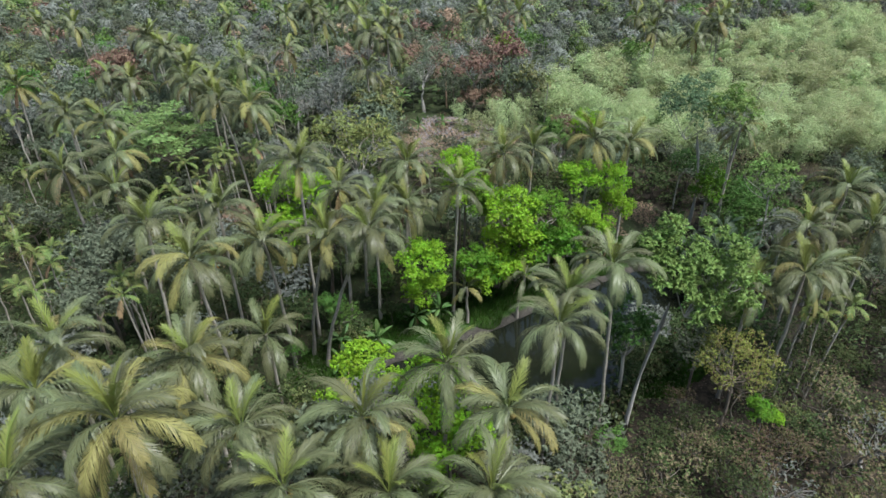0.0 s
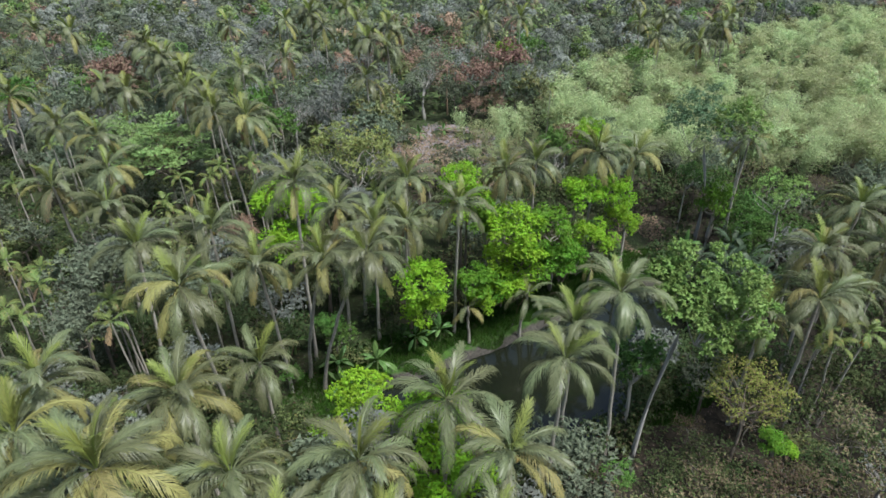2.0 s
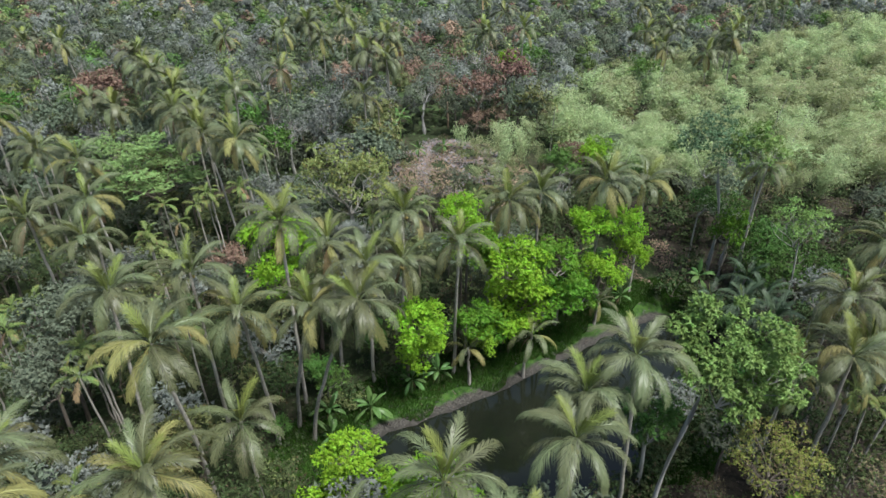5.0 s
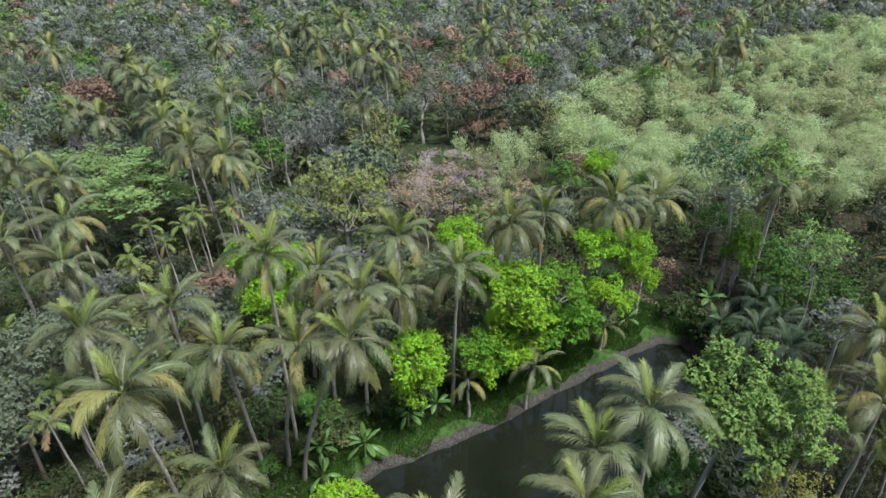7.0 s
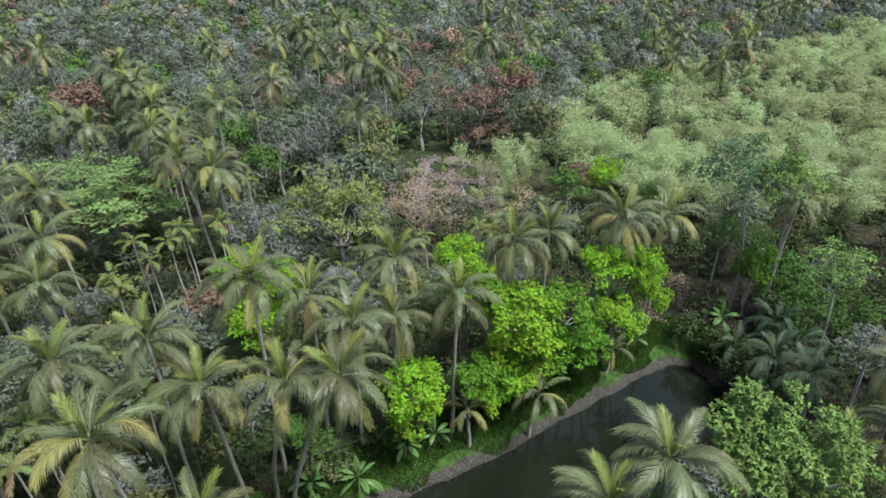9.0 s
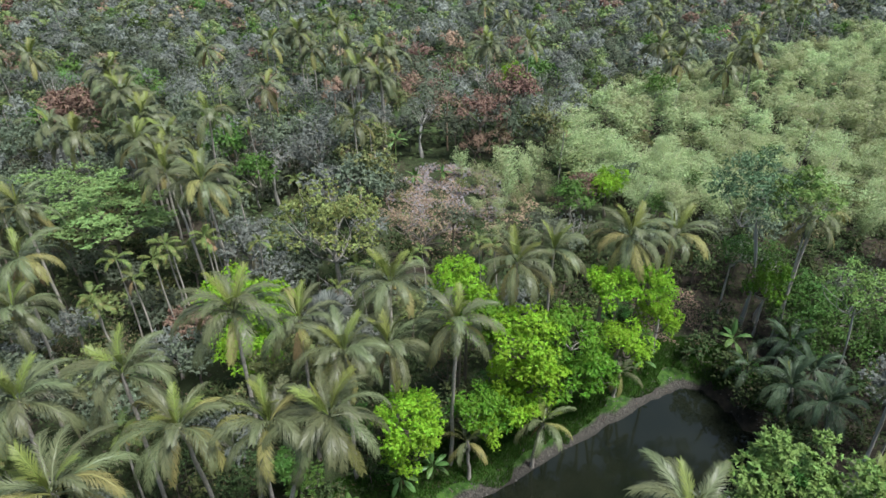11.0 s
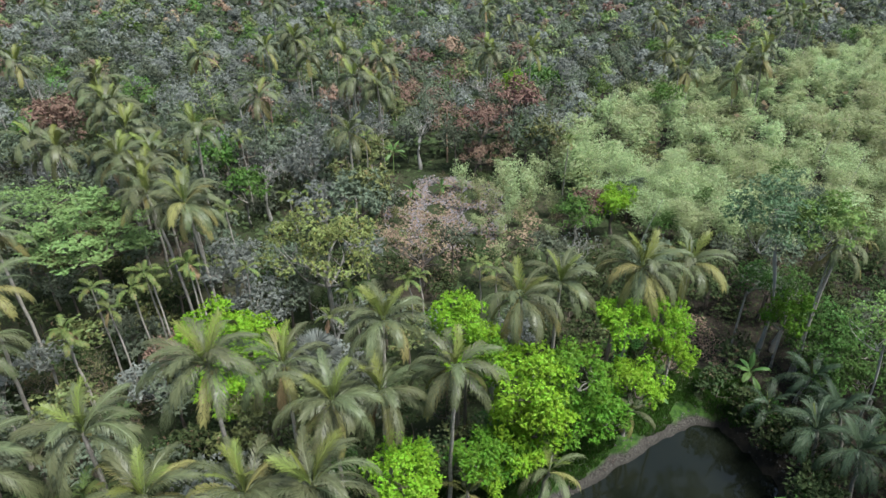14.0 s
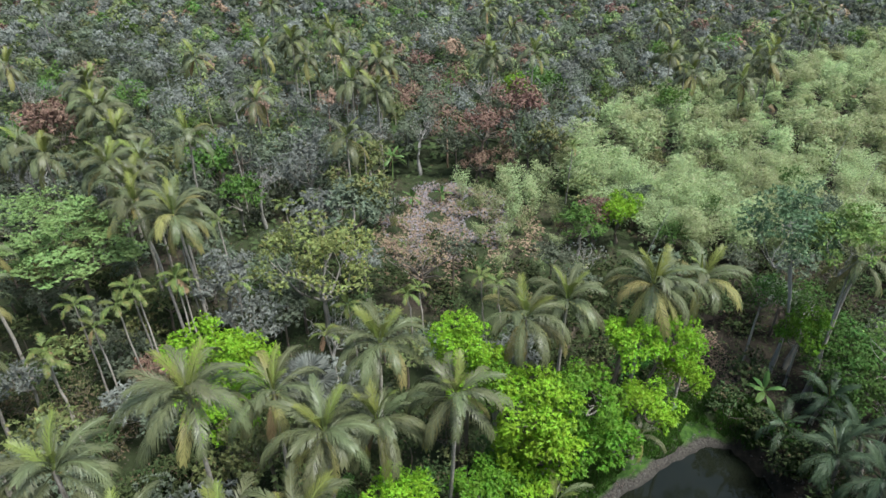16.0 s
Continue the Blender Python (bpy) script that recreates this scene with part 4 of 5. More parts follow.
for x, y, h in ((-47.9, 65.1, 11), (-49.2, 63.7, 11), (-53.0, 66.5, 11), (-46.6, 66.5, 11), (-57.8, 72.5, 12), (-44.0, 60.0, 10), (-48.0, 58.0, 10), (-52.0, 60.0, 11),
                (-22.7, 89.9, 14), (55.7, 175.1, 20), (-28.0, 41.0, 11), (-16.0, 34.0, 10), (-24.0, 33.0, 11), (46.0, 62.0, 12), (44.0, 66.0, 12), (-36.3, 58.3, 11), (-34.8, 57.1, 10), (-43.3, 58.1, 13), (-43.1, 53.8, 12), (-37.4, 54.0, 9)):
    areca_palm(x, y, h)
areca_palm(-25.1, 57.8, 14.0, (0, 0), 1.0, True)
areca_palm(36.1, 49.9, 13.0, (-0.5, 0), 1.0, True)
areca_palm(40.5, 49.9, 13.0, (-1.5, 0), 1.0, True)

# ---- banana plants ----
for x, y, h, s in ((37.0, 84.8, 2.4, 1.15), (-3.6, 64.0, 2.0, 1), (-0.5, 65.6, 1.8, 0.9), (-8.0, 60.2, 2.0, 1.1), (-11.8, 56.2, 1.6, 1), (25.5, 82.8, 1.5, 0.8),
                   (-10.4, 148.6, 5.0, 1.35), (-12.4, 58.8, 2.0, 1), (-18.2, 62.3, 2.0, 1), (-5.6, 134.7, 2.0, 0.9), (-0.3, 136.1, 2.0, 0.9), (38.0, 60.0, 3.0, 1.1)):
    banana_plant(x, y, h, s)

# ---- lime-green trees of the far shore ----
tree("lime", 2.0, 73.6, 21.0, 2.6, flat=1.15)
tree("lime", 3.0, 74.6, 17.5, 3.3)
tree("lime", 8.4, 71.6, 16.2, 3.8)
tree("lime", 9.4, 70.6, 12.5, 3.9)
tree("lime", 9.0, 69.8, 8.4, 3.2)
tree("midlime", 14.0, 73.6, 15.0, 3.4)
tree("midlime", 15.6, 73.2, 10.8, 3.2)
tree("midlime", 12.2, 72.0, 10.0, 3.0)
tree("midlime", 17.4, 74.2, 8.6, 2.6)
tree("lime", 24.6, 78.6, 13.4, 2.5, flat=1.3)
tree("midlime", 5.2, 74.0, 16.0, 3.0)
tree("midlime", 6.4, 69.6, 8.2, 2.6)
tree("lime", 18.6, 78.0, 17.4, 3.1, lean=(-1.8, 1.0))
tree("lime", 23.4, 79.0, 17.0, 2.6, flat=1.3)
tree("lime", 20.2, 74.8, 12.4, 2.9)
tree("lime", -2.4, 63.4, 13.0, 3.2)
tree("lime", -2.0, 63.8, 8.6, 2.9)
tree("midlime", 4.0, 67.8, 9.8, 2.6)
tree("lime", 5.0, 67.6, 6.4, 2.2)
tree("lime", -21.7, 77.2, 17.0, 3.8)
tree("lime", -18.0, 76.5, 16.0, 3.0)
tree("lime", -20.5, 75.0, 12.0, 3.6)
tree("olive", -15.5, 71.5, 11.5, 3.8)
tree("lime", -7.2, 45.2, 11.5, 3.0)
tree("lime", -9.5, 43.6, 8.5, 2.6)
tree("lime", -5.4, 44.2, 8.0, 2.4)
tree("lime", -0.4, 40.0, 14.2, 3.2)
tree("lime", 0.6, 36.0, 12.8, 3.2)
tree("lime", -0.4, 37.0, 8.0, 3.0)
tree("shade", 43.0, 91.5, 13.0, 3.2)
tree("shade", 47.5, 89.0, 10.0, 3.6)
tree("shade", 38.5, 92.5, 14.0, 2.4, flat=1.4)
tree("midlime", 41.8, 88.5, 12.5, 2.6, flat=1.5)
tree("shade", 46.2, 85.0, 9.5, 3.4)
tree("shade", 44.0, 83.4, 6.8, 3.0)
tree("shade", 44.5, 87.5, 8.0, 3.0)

# ---- trees with a shape of their own ----
own_tree(22.6, 46.8, 23.5, lean=(-4.7, -2.4), label="tall leaning tree with broad pale green glossy leaves and white limbs", rx=6.2, rz=4.8, lobes=54, count=23000, size=0.31, sprig=9, corners=3,
         leaf=M_BLUISH, bark=M_BONE, seed=11, trunk_r=0.16, limbs=8, lobe=0.155, drop=1.1, limb=0.4, twigs=2,
         masses=((-2.8, 1.4, 2.4, 1.7, 2.3, 9), (-2.4, -0.6, -1.0, 2.8, 2.2, 14), (2.0, 0.6, 1.4, 3.6, 2.8, 22), (3.4, -0.8, -1.6, 2.8, 2.0, 12), (0.6, -2.2, -3.6, 1.3, 1.0, 4)))
own_tree(18.2, 48.6, 15.0, "slim tree with dark leaves along its stem", rx=2.6, rz=4.6, lobes=40, count=5200, size=0.28, corners=3,
         leaf=M_SHADE, bark=M_BARK_PALE, seed=12, trunk_r=0.2, limbs=5, lobe=0.26, crook=0.1)
own_tree(27.6, 44.8, 13.0, "sparse tree with yellowing leaves and thin branches", rx=4.2, rz=3.4, lobes=60, count=11000, size=0.15, corners=3,
         leaf=M_YELLOW, bark=M_BARK, seed=13, trunk_r=0.16, limbs=10, lobe=0.17)
own_tree(-46.0, 98.5, 19.0, "spreading tree with pale feathery leaf layers", rx=8.4, rz=6.2, lobes=64, count=15000, size=0.40, corners=3,
         leaf=M_LAYER, bark=M_BARK, seed=14, trunk_r=0.3, limbs=7, lobe=0.17, layered=True)
own_tree(-58.0, 108.0, 17.0, "spreading tree with pale feathery leaf layers", rx=7.0, rz=4.2, lobes=60, count=5000, size=0.4,
         leaf=M_LAYER, bark=M_BARK, seed=15, trunk_r=0.3, limbs=6, lobe=0.18, layered=True)
own_tree(-14.5, 95.5, 19.0, "wide old tree with yellow-green leaves and a forked pale trunk", rx=7.8, rz=5.8, lobes=64, count=10500, size=0.34, corners=3,
         leaf=M_SUNNY, bark=M_BARK_PALE, seed=16, trunk_r=0.34, limbs=9, lobe=0.15, drop=1.0)
own_tree(37.5, 90.5, 26.0, "slender tall tree with broad bluish-green crown", rx=5.4, rz=5.4, lobes=70, count=7000, size=0.34, lean=(3.2, 0),
         leaf=M_DEEP, bark=M_BONE, seed=17, trunk_r=0.1, limbs=6, lobe=0.19, crook=0.1, drop=0.9)
own_tree(41.5, 86.0, 25.5, "slender tall tree with rounded green crown", rx=4.0, rz=4.0, lobes=50, count=4500, size=0.34, lean=(2.2, 0),
         leaf=M_BLUISH, bark=M_BONE, seed=18, trunk_r=0.1, limbs=6, lobe=0.2, crook=0.1, drop=1.0)
own_tree(45.0, 78.0, 18.0, "slender tall tree with thin green crown", rx=3.8, rz=3.2, lobes=40, count=2400, size=0.32, lean=(1.0, 0),
         leaf=M_BLUISH, bark=M_BONE, seed=19, trunk_r=0.1, limbs=6, lobe=0.2, crook=0.05, drop=1.0)
own_tree(-2.8, 106.5, 13.5, "leafless pinkish bush of fine dry branches", rx=6.6, rz=5.6, lobes=70, count=3200, size=0.3,
         leaf=M_PINK, bark=M_TWIG, seed=20, trunk_r=0.2, limbs=18, lobe=0.18)

# ---- bare trees and dry thickets ----
for x, y, h, r in ((-90.8, 163.9, 19, 4.2), (-4.6, 150.8, 17, 4.4), (-47.4, 167.4, 17, 4.0), (-30.8, 126.9, 15, 4.0), (-13.0, 92.4, 9.5, 4.4), (10.0, 168.0, 21, 5.0), (-70.0, 128.0, 15, 4.0), (22.0, 112.0, 8, 3.6)):
    tree("bare", x, y, h, r)
for x, y, h, r in ((39.5, 40.2, 7.5, 3.2), (29.0, 35.6, 6.5, 2.6)):
    tree("bare", x, y, h, r, label="fallen grey bush of bare forked branches")
for x, y, h, r in ((-41.3, 79.1, 4.5, 3.2), (-37.9, 81.0, 4.5, 3.0), (-33.5, 78.3, 4.0, 2.8), (-46.1, 81.8, 5.0, 3.2), (-34.1, 75.0, 4.0, 2.8)):
    tree("tangle", x, y, h, r)


def bare_culm(x, y, h, lean):
    """A single leafless bamboo pole with thickened joints."""
    z = float(ground(x, y))
    s = np.linspace(0, 1, 25)
    way = np.stack([lean[0] * s ** 1.3, lean[1] * s ** 1.3, (h - z) * s], -1)
    thing = root("bamboo_culm", x, y, z, 0, (1, 1, 1), "single pale leafless bamboo pole leaning among the clumps", "bamboo", "bare bamboo poles")
    part("pole", mesh_of("pole", *tube(way, (0.075 - 0.05 * s) * np.where(np.arange(25) % 2, 1.0, 1.25), 6), M_BONE, True), thing)


for x, y, h, lean in ((31.0, 113.0, 13.0, (3.0, 0.5)), (66.0, 122.0, 16.5, (3.0, 1.0)), (38.0, 170.0, 17.5, (1.5, 0)), (71.0, 138.0, 17.5, (2.5, 0.5))):
    bare_culm(x, y, h, lean)

# ---- dry and red-brown trees ----
tree("brown", 8.0, 150.0, 18.0, 5.8)
tree("brown", 15.0, 161.0, 20.5, 6.6)
tree("brown", 7.0, 148.0, 10.0, 4.0)
tree("brown", 25.5, 121.5, 11.0, 3.4)
tree("brown", -77.0, 148.0, 18.5, 7.2)
tree("brown", -84.0, 158.0, 16.0, 5.0)
tree("brown", -30.5, 84.0, 8.0, 3.6, label="small tree with dry pale-brown twigs")
tree("lime", 29.0, 120.5, 12.0, 3.4)
tree("fresh", 22.0, 118.0, 10.5, 4.0)
tree("fresh_far", 52.0, 172.0, 17.0, 4.5)
tree("fresh_far", 26.0, 192.0, 17.0, 6.0)
tree("lime", 19.0, 190.0, 15.0, 4.0)
tree("mango", -40.5, 66.0, 14.0, 4.4)
tree("mango", -38.0, 57.5, 12.5, 4.2)
tree("mango", -40.0, 61.5, 15.0, 4.5)
tree("mango", -36.5, 53.0, 14.0, 4.0)
tree("grey", 40.0, 63.4, 16.5, 3.2)
tree("grey", -26.5, 96.0, 14.0, 4.6)
tree("grey", -22.0, 91.0, 11.0, 4.4)
tree("grey", -31.0, 44.5, 9.0, 3.6)
tree("mango", -27.0, 42.0, 8.0, 3.4)
tree("shrub", -13.9, 71.4, 10.0, 3.6)
tree("shrub", -18.6, 72.5, 9.0, 3.2)
for x, y, h, r in ((26.4, 36.3, 6.5, 3.6), (19.5, 37.0, 6.0, 3.2), (23.5, 40.0, 6.5, 3.0), (31.0, 39.0, 6.0, 3.4), (36.0, 38.5, 7.0, 3.6), (37.0, 44.0, 8.5, 3.8), (15.5, 38.0, 4.5, 2.4)):
    tree("tangle", x, y, h, r)
for x, y, h, r in ((36.0, 48.2, 8.0, 2.8), (39.5, 51.0, 9.0, 3.2), (33.0, 47.6, 6.5, 2.6), (42.5, 54.0, 9.5, 3.4), (30.0, 49.5, 7.0, 2.6), (35.5, 52.5, 8.5, 3.0), (24.6, 38.2, 5.6, 2.4), (34.2, 41.2, 6.4, 2.5)):
    tree("low_bush", x, y, h, r)

tree("midlime", 30.4, 43.4, 6.6, 1.5)
tree("lime", 31.6, 43.0, 5.4, 1.1, flat=0.8)
tree("fresh", 15.6, 41.2, 5.0, 1.6)

# ---- bamboo of the right-hand slope ----
def bamboo_front(x):
    return float(np.interp(x, [24, 32, 45, 55, 70, 165], [138, 118, 112, 111, 111, 116]))


def bamboo_back(x):
    return float(np.interp(x, [22, 28, 42, 60, 80, 110, 165], [140, 158, 182, 198, 205, 230, 262]))


rs = np.random.RandomState(42)
spots, tries = [], 0
while tries < 9000:
    tries += 1
    x, y = rs.uniform(23, 165), rs.uniform(94, 262)
    if not bamboo_front(x) < y < bamboo_back(x) or x > 0.66 * y + 22:
        continue
    if min((math.hypot(x - a, y - c) for a, c in spots), default=99) < (4.2 if y < 145 else 6.2):
        continue
    spots.append((x, y))
    bamboo(x, y, 12.0 + rs.uniform(-1.0, 3.5) + 0.03 * (x - 30), rs.uniform(1.25, 1.6) * (1.0 if y < 145 else 1.15))
for x, y, h in ((8.5, 127.6, 11), (12.6, 130.3, 12), (3.9, 138.0, 11), (10.1, 119.5, 9), (6.5, 121.5, 8), (14.0, 124.0, 9), (17.0, 136.0, 12), (13.0, 141.0, 12), (20.0, 128.0, 9), (9.0, 113.0, 7), (15.0, 112.0, 7), (20.0, 108.0, 8), (2.0, 117.0, 6), (12.0, 134.5, 12), (16.5, 131.0, 12), (19.5, 140.0, 13), (7.0, 133.0, 10), (18.5, 117.5, 8), (11.5, 124.5, 10)):
    bamboo(x, y, h, 1.1, True)

for kind, x, y, h, r in (("shade", 36.0, 116.0, 9.0, 2.6), ("mango", 33.5, 128.0, 10.5, 2.8), ("shade", 45.0, 124.0, 10.0, 2.4), ("mango", 57.0, 116.0, 14.0, 3.4), ("olive", 40.0, 141.0, 11.5, 3.0),
                         ("shade", 61.0, 131.0, 12.5, 2.6), ("olive", 50.0, 139.0, 12.5, 2.6), ("mango", 29.0, 136.0, 9.0, 3.0), ("grey", 52.0, 112.0, 12.0, 3.0), ("olive", 66.0, 114.0, 12.0, 3.2)):
    tree(kind, x, y, h, r)

# ---- shrubs along the banks ----
rs = np.random.RandomState(31)
for (ax, ay), (bx, by) in zip(POND, np.roll(POND, -1, 0)):
    span = math.hypot(bx - ax, by - ay)
    out = Vector((by - ay, ax - bx)) / span * -1
    for k in range(max(1, int(span / 1.6))):
        q = (k + rs.rand()) / max(1, int(span / 1.6))
        x, y = ax + (bx - ax) * q, ay + (by - ay) * q
        near_side = y < 0.68 * x + 48 or x > 32.5
        d = rs.uniform(1.6, 2.8) if near_side else rs.uniform(4.6, 6.4)
        x, y = x + out.x * d, y + out.y * d
        tree(rs.choice(["bush", "shrub", "fresh_far"], p=[0.85, 0.0, 0.15] if near_side else [0.6, 0.1, 0.3]), x, y, float(ground(x, y)) + rs.uniform(1.6, 3.6) + (1.5 if near_side else 0), rs.uniform(1.3, 2.1) + (0.8 if near_side else 0))
for k in range(36):                      # a second, taller row behind the grass of the far shore
    q = rs.rand()
    i = rs.randint(1, 8)
    (ax, ay), (bx, by) = POND[i], POND[i + 1]
    span = math.hypot(bx - ax, by - ay)
    d = rs.uniform(7.0, 10.0)
    x, y = ax + (bx - ax) * q - (by - ay) / span * d, ay + (by - ay) * q + (bx - ax) / span * d
    if x < 26:
        tree(rs.choice(["bush", "shrub", "fresh_far"], p=[0.5, 0.15, 0.35]), x, y, float(ground(x, y)) + rs.uniform(3.0, 6.0), rs.uniform(1.6, 2.5))
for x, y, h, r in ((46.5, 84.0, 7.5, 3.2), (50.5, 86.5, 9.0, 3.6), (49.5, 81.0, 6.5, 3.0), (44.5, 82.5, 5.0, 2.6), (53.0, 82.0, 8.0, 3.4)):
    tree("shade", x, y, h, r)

# ---- forest between and behind ----
PLACED = np.full((9000, 2), 1e6)
KEPT = [(o.matrix_basis.translation.x, o.matrix_basis.translation.y) for o in scene.objects if o.parent is None and o.get("category") in ("tree", "palm tree", "bamboo")]


def half_width(y):
    return 0.728 * (0.875 * y + 0.485 * 42) + 8


def free(x, y, gap):
    PLACED[:len(KEPT)] = KEPT if free.known != len(KEPT) else PLACED[:len(KEPT)]
    free.known = len(KEPT)
    return bool((((PLACED[:len(KEPT)] - (x, y)) ** 2).sum(1) > gap * gap).all())


free.known = 0


def lower(x, y, h, gap=4.5):
    """The height h, kept below the crowns of the palms close by."""
    p = np.array(HEARTS)
    close = (p[:, 0] - x) ** 2 + (p[:, 1] - y) ** 2 < gap * gap
    return min(h, float(p[close, 2].min()) - 5.5) if close.any() else h


rs = np.random.RandomState(7)
tries = 0
while tries < 9000:                      # undergrowth and small trees below the palms
    tries += 1
    y = rs.uniform(20, 108)
    x = rs.uniform(-1, 1) * half_width(y)
    gap = 2.6 if x < 12 and y < 62 else 3.3
    near_side = y < 0.68 * x + 50 or x > 35
    if shore(x, y) < (0.9 if near_side else 4.2) or not free(x, y, gap):
        continue
    KEPT.append((x, y))
    if 24 < x < 37 and 82 < y < 98 and rs.rand() < 0.85:
        continue
    if -24 < x < -6 and 50 < y < 60 and rs.rand() < 0.5:
        continue
    g = float(ground(x, y))
    low = shore(x, y) < 11 and not near_side
    if x > 12 and y < 50:
        kind = rs.choice(["low_bush", "shrub", "tangle", "mango_far", "brown"], p=[0.60, 0.14, 0.22, 0.02, 0.02])
    else:
        kind = rs.choice(["low_bush" if y < 62 else "bush", "shrub", "tangle", "mango_far", "grey_far", "olive_far"], p=[0.7, 0.2, 0.1, 0, 0, 0] if low else [0.8, 0, 0.06, 0.14, 0, 0] if x > 28 else [0.46, 0.12, 0.04, 0.26, 0.05, 0.07])
    if kind in ("bush", "low_bush", "shrub", "tangle"):
        far_bank = shore(x, y) < 7 and not near_side
        tree(kind, x, y, g + (rs.uniform(1.8, 3.2) if far_bank else rs.uniform(3.6, 8.2) if y < 62 and x < 12 else rs.uniform(3.2, 6.8)), rs.uniform(1.5, 2.2) if far_bank else rs.uniform(1.6, 2.5) if x > 12 and y < 50 else rs.uniform(2.3, 3.3))
    else:
        tree(kind, x, y, lower(x, y, g + (rs.uniform(6.5, 10.5) if x < 12 or y > 50 else rs.uniform(4.5, 8.0)), 3.5), rs.uniform(2.6, 3.8))
tries = 0
while tries < 9000:                      # the closed forest behind
    tries += 1
    y = rs.uniform(90, 152)
    x = rs.uniform(-1, 1) * half_width(y)
    if y < 100 and x < 46:
        continue
    clearing = (x + 3) ** 2 / 26 + (y - 133) ** 2 / 40 < 1 or math.hypot(x + 9.5, y - 143.5) < 6.5
    if clearing or not free(x, y, 4.6):
        continue
    if bamboo_front(x) - 2 < y < bamboo_back(x) and x > 24:
        continue
    KEPT.append((x, y))
    kind = rs.choice(["mango_far", "grey_far", "olive_far", "fresh_far", "brown_far", "palm"], p=[0.42, 0.28, 0.18, 0.04, 0.0, 0.08])
    if -9 < x < 22 and 110 < y < 147:
        if rs.rand() < 0.65:
            tree(rs.choice(["shrub", "bush", "tangle"]), x, y, float(ground(x, y)) + rs.uniform(1.8, 4.6), rs.uniform(1.3, 2.4))
    elif kind == "palm":
        areca_palm(x, y, rs.uniform(13, 17))
    else:
        tree(kind, x, y, lower(x, y, rs.uniform(8.5, 17.5), 6.0), rs.uniform(3.6, 5.6), flat=rs.uniform(0.95, 1.45))


# ---- far woods ----
rs = np.random.RandomState(80)
for k in range(9):                      # palms that stand above the far canopy
    y = rs.uniform(165, 330)
    x = rs.uniform(-1, 1) * half_width(y)
    if (x > 24 and y < bamboo_back(x) + 3) or not free(x, y, 7):
        continue
    KEPT.append((x, y))
    coconut_palm(x, y, rs.uniform(18.5, 23), (rs.uniform(-1, 1), 0), 1.0, rs.choice(["green", "yellow", "dry"]), 20)


def far_woods(sites, leaf, seed, label):
    """Crowns of the far forest, each a heap of leafy lobes that reaches low at its sides."""
    rs = np.random.RandomState(seed)
    bits, tones = [], []
    for x, y in sites:
        h, r, tall = lower(x, y, rs.uniform(9.0, 20.0), 7.0), rs.uniform(3.4, 5.8), rs.uniform(0.9, 1.5)
        lobes, per, size = (15, 48, 0.46) if y < 200 else (13, 28, 0.72) if y < 285 else (9, 16, 1.15)
        c = ball(lobes, rs)
        c[:, 2] = np.abs(c[:, 2]) * 1.3 - 0.35
        mid = np.array([x, y, h - r * tall])
        c = np.repeat(c * [r, r, r * tall] * rs.uniform(0.5, 0.85, (lobes, 1)) + mid, per, 0)
        d = ball(len(c), rs)
        d[:, 2] = np.abs(d[:, 2]) * np.where(rs.rand(len(c)) < 0.85, 1, -0.5)
        bits.append(leaves(c + d * r * 0.32 * rs.uniform(0.7, 1.05, (len(c), 1)), d + 0.5 * (c - mid) / r + [0, 0, 0.2] + rs.normal(0, 0.28, (len(c), 3)), size, rs, 0.6, corners=3))
        tones.append(np.repeat(np.clip(rs.uniform(-0.65, 0.65) + np.repeat(rs.normal(0, 0.16, lobes), per), -1, 1), 3))
        if y < 230 and rs.rand() < 0.5:
            bits.append(split(*tube(bent((x, y, 0), (x, y, h - r * 0.6), 4, 0.03, rs), [0.25, 0.2, 0.18, 0.1], 4)))
            tones.append(np.zeros(len(bits[-1][0])))
    tagged(new("far_woods", mesh_of("far_woods", *joined(bits), leaf, tone=np.concatenate(tones))), label, "woods", kind="stuff")


rs = np.random.RandomState(82)
FAR_KINDS = ((M_GREY_HAZED, "far grey-green forest canopy, haze put into its leaf colour"), (M_MANGO_HAZED, "far dark green forest canopy, some haze in its leaf colour"), (M_OLIVE, "far olive-green forest canopy"), (M_FRESH, "far fresh green forest canopy"),
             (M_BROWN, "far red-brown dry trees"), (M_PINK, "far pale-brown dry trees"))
sites = [[] for _ in FAR_KINDS]
for _ in range(7000):
    y = 150 + 350 * rs.rand() ** 1.15
    x = rs.uniform(-1, 1) * (half_width(y) + 10)
    if (x > 24 and y < bamboo_back(x) + 3) or not free(x, y, 4.8):
        continue
    KEPT.append((x, y))
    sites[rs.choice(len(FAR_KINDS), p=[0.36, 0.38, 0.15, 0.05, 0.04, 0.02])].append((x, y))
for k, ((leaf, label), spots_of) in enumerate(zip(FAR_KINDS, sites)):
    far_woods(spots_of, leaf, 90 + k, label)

rs = np.random.RandomState(86)
k = 42000
y = 105 + 380 * rs.rand(k)
x = rs.uniform(-1, 1, k) * (half_width(y) + 10)
keep = (x + 3) ** 2 / 60 + (y - 131) ** 2 / 160 > 1
x, y = x[keep], y[keep]
z = ground(x, y) + 0.3 + rs.rand(len(x)) * np.where(y < 150, 2.5, 7.0)
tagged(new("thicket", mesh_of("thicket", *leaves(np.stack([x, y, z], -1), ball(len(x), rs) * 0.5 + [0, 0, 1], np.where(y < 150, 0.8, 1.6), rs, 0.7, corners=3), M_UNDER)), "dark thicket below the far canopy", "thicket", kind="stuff")


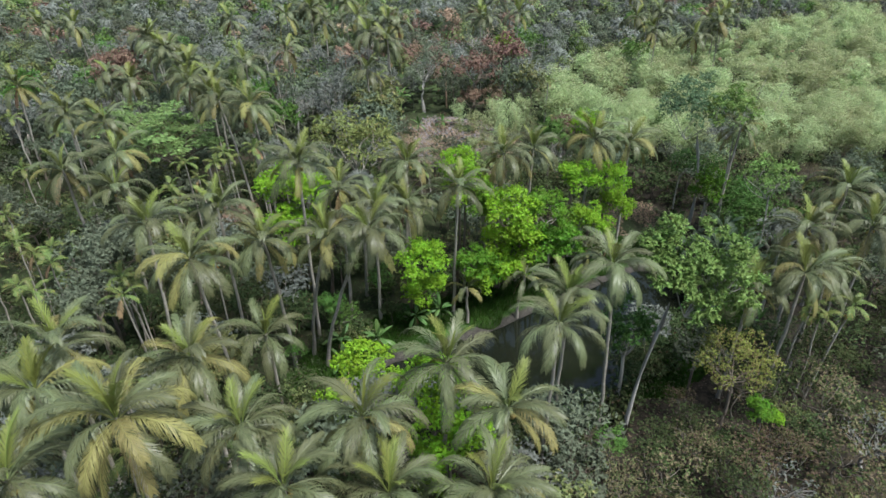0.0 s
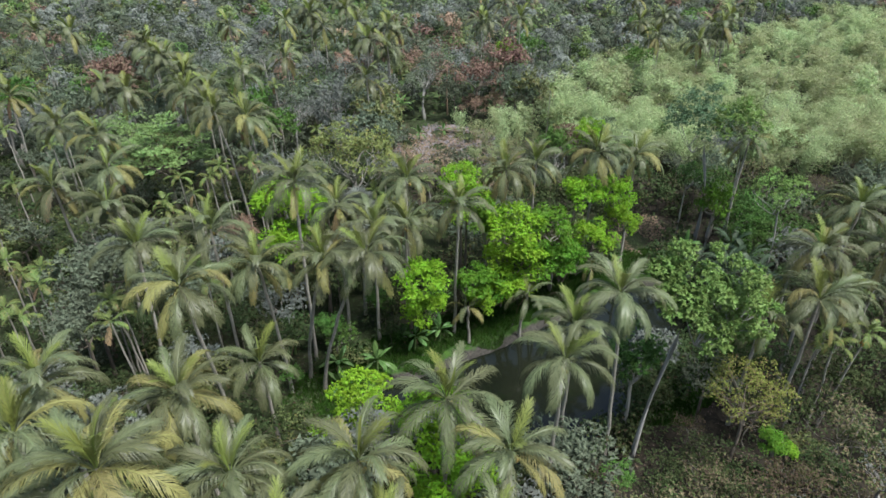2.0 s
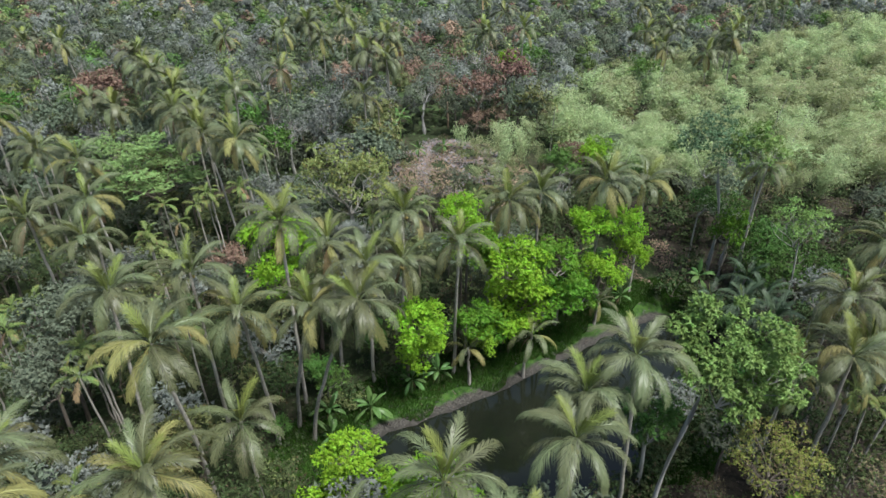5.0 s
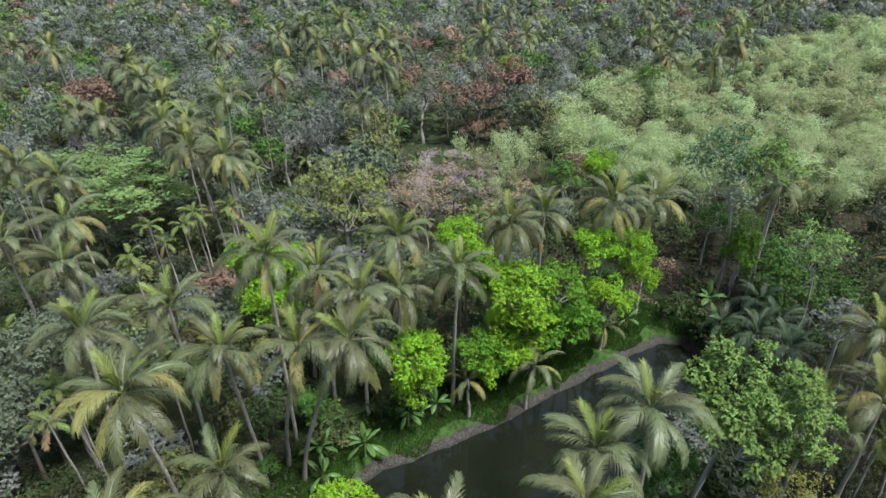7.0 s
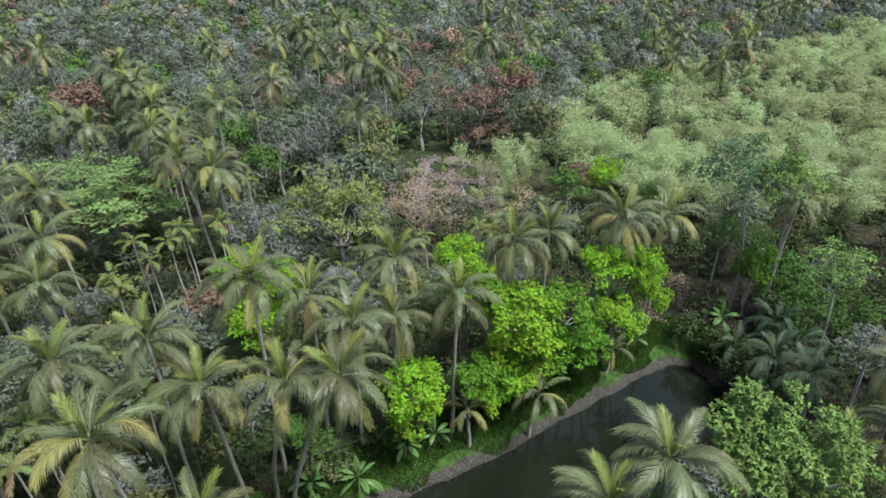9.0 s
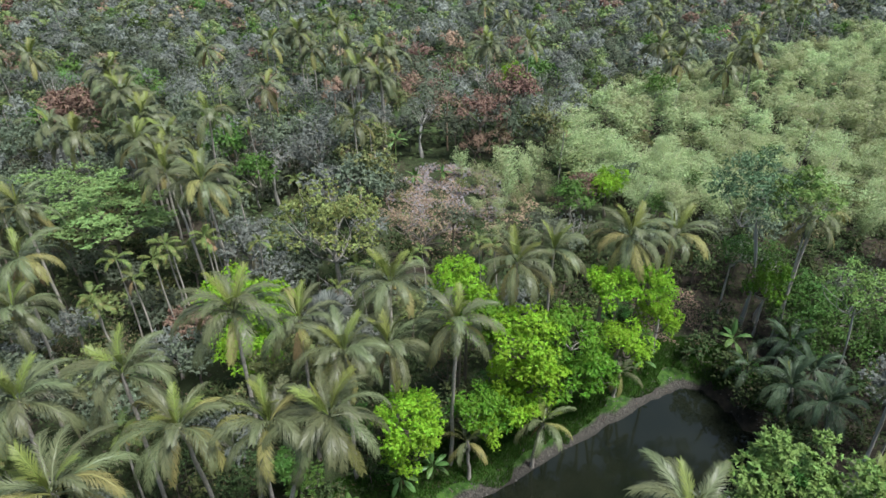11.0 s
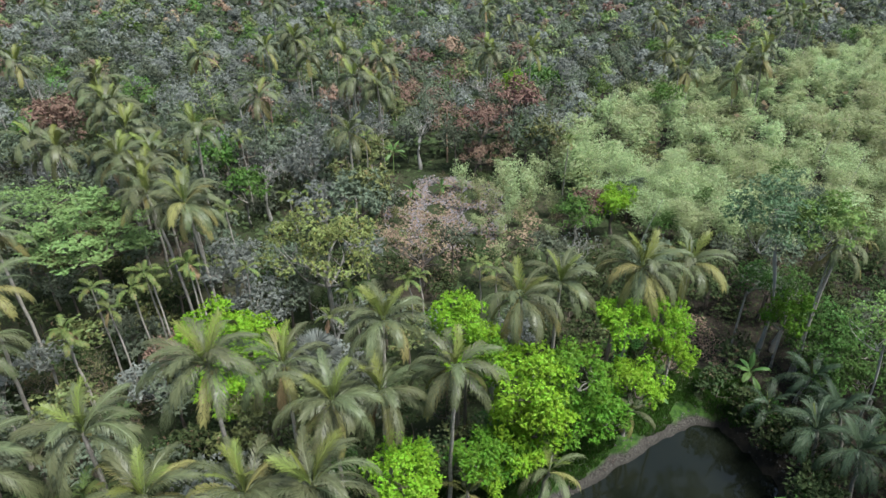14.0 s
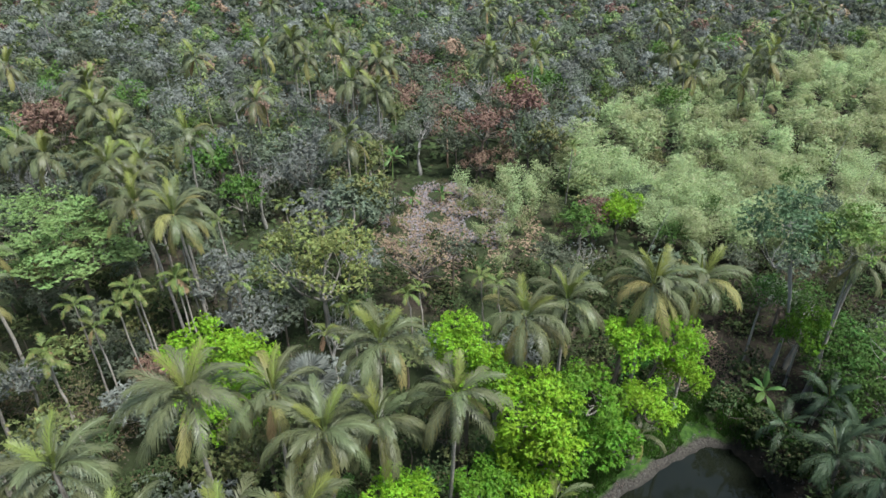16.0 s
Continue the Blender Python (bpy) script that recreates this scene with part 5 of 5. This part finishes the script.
def litter(name, leaf, count, mid, radii, size, seed, label):
    """Dead leaves and stalks strewn in patches over an oval of ground."""
    rs = np.random.RandomState(seed)
    a, q = rs.uniform(0, 6.28, count), np.sqrt(rs.rand(count))
    x, y = mid[0] + np.cos(a) * q * radii[0], mid[1] + np.sin(a) * q * radii[1]
    keep = np.sin(x * 0.9 + seed) + np.cos(y * 0.7 + x * 0.3) > -0.5
    x, y = x[keep], y[keep]
    at = np.stack([x, y, ground(x, y) + 0.1 + 0.5 * rs.rand(len(x)) ** 2], -1)
    tagged(new(name, mesh_of(name, *leaves(at, ball(len(x), rs) * 0.5 + [0, 0, 1], size, rs, 0.4, corners=3), leaf)), label, "leaf litter", kind="stuff")


litter("dry_litter", M_ASH, 12000, (1.0, 131), (12, 16), 0.45, 87, "grey dry litter and ash in the clearing")
litter("dead_fronds", M_PINK, 9000, (3.0, 127), (15, 18), 0.5, 88, "pale-brown dead leaves and stalks in the clearing")
litter("slope_litter", M_PINK, 4000, (33.0, 93.0), (6, 6.5), 0.28, 89, "brown dead leaves on the slope behind the pond")

# ---- ground cover ----
rs = np.random.RandomState(9)
k = 110000
y = 22 + 130 * rs.rand(k)
x = rs.uniform(-1, 1, k) * half_width(y)
d = shore(x, y)
keep = (d > 3.5) & ((x - 2) ** 2 / 150 + (y - 130) ** 2 / 250 > 1) & (np.sin(x * 0.6 + 1.3 * np.sin(y * 0.31)) + np.cos(y * 0.53 + np.sin(x * 0.27)) > -0.9)
x, y = x[keep], y[keep]
z = ground(x, y) + rs.rand(len(x)) ** 2 * 1.0 + 0.05
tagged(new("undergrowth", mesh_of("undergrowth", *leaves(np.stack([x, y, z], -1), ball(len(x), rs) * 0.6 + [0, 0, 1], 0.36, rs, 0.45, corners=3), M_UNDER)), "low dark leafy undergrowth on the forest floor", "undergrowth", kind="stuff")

k = 30000
y = 22 + 125 * rs.rand(k)
x = rs.uniform(-1, 1, k) * half_width(y)
keep = shore(x, y) > 0.3
x, y = x[keep], y[keep]
tagged(new("leaf_litter", mesh_of("leaf_litter", *leaves(np.stack([x, y, ground(x, y) + 0.05], -1), ball(len(x), rs) * 0.4 + [0, 0, 1], 0.2, rs, 0.5, corners=3), M_LITTER)), "dry brown fallen leaves on the soil", "leaf litter", kind="stuff")


def blades(count, near, far, seed):
    """Grass tufts in a belt along the shore."""
    rs = np.random.RandomState(seed)
    x, y = rs.uniform(-18, 40, count), rs.uniform(50, 90, count)
    d = shore(x, y)
    belt = near + 0.8 * np.sin(x * 0.7) + 0.5 * np.sin(y * 1.3)
    keep = (d > belt) & (d < far)
    x, y = x[keep], y[keep]
    z = ground(x, y)
    k = len(x)
    a, h = rs.uniform(0, 6.28, k), rs.uniform(0.15, 0.55, k)
    dx, dy = np.cos(a), np.sin(a)
    lean = rs.uniform(0.1, 0.5, k) * h
    w = 0.045
    v = np.stack([np.stack([x - dy * w, y + dx * w, z - 0.02], -1), np.stack([x + dy * w, y - dx * w, z - 0.02], -1), np.stack([x + dx * lean, y + dy * lean, z + h], -1)], 1)
    return mesh_of("grass", v.reshape(-1, 3), np.arange(3 * k).reshape(-1, 3), M_GRASS)


tagged(new("grass", blades(460000, 1.35, 6.8, 4)), "lush green grass on the pond bank", "grass", kind="stuff")

rs = np.random.RandomState(15)
bits = []
octa = np.array([(1, 0, 0), (0, 1, 0), (-1, 0, 0), (0, -1, 0), (0, 0, 1), (0, 0, -1)], float)
tri = np.array([(0, 1, 4), (1, 2, 4), (2, 3, 4), (3, 0, 4), (1, 0, 5), (2, 1, 5), (3, 2, 5), (0, 3, 5)])
while len(bits) < 2600:
    x, y = rs.uniform(-16, 40), rs.uniform(40, 86)
    d = float(shore(x, y))
    if 0.05 < d < 2.6:
        r = 0.05 + 0.13 * rs.rand() ** 3
        bits.append((octa * r * rs.uniform(0.6, 1.3, (6, 1)) * [1, 1, 0.6] + [x, y, float(ground(x, y)) + r * 0.15], tri))
tagged(new("pebbles", mesh_of("pebbles", *joined(bits), M_STONE)), "grey stones and rubble along the waterline", "pebbles", kind="stuff")
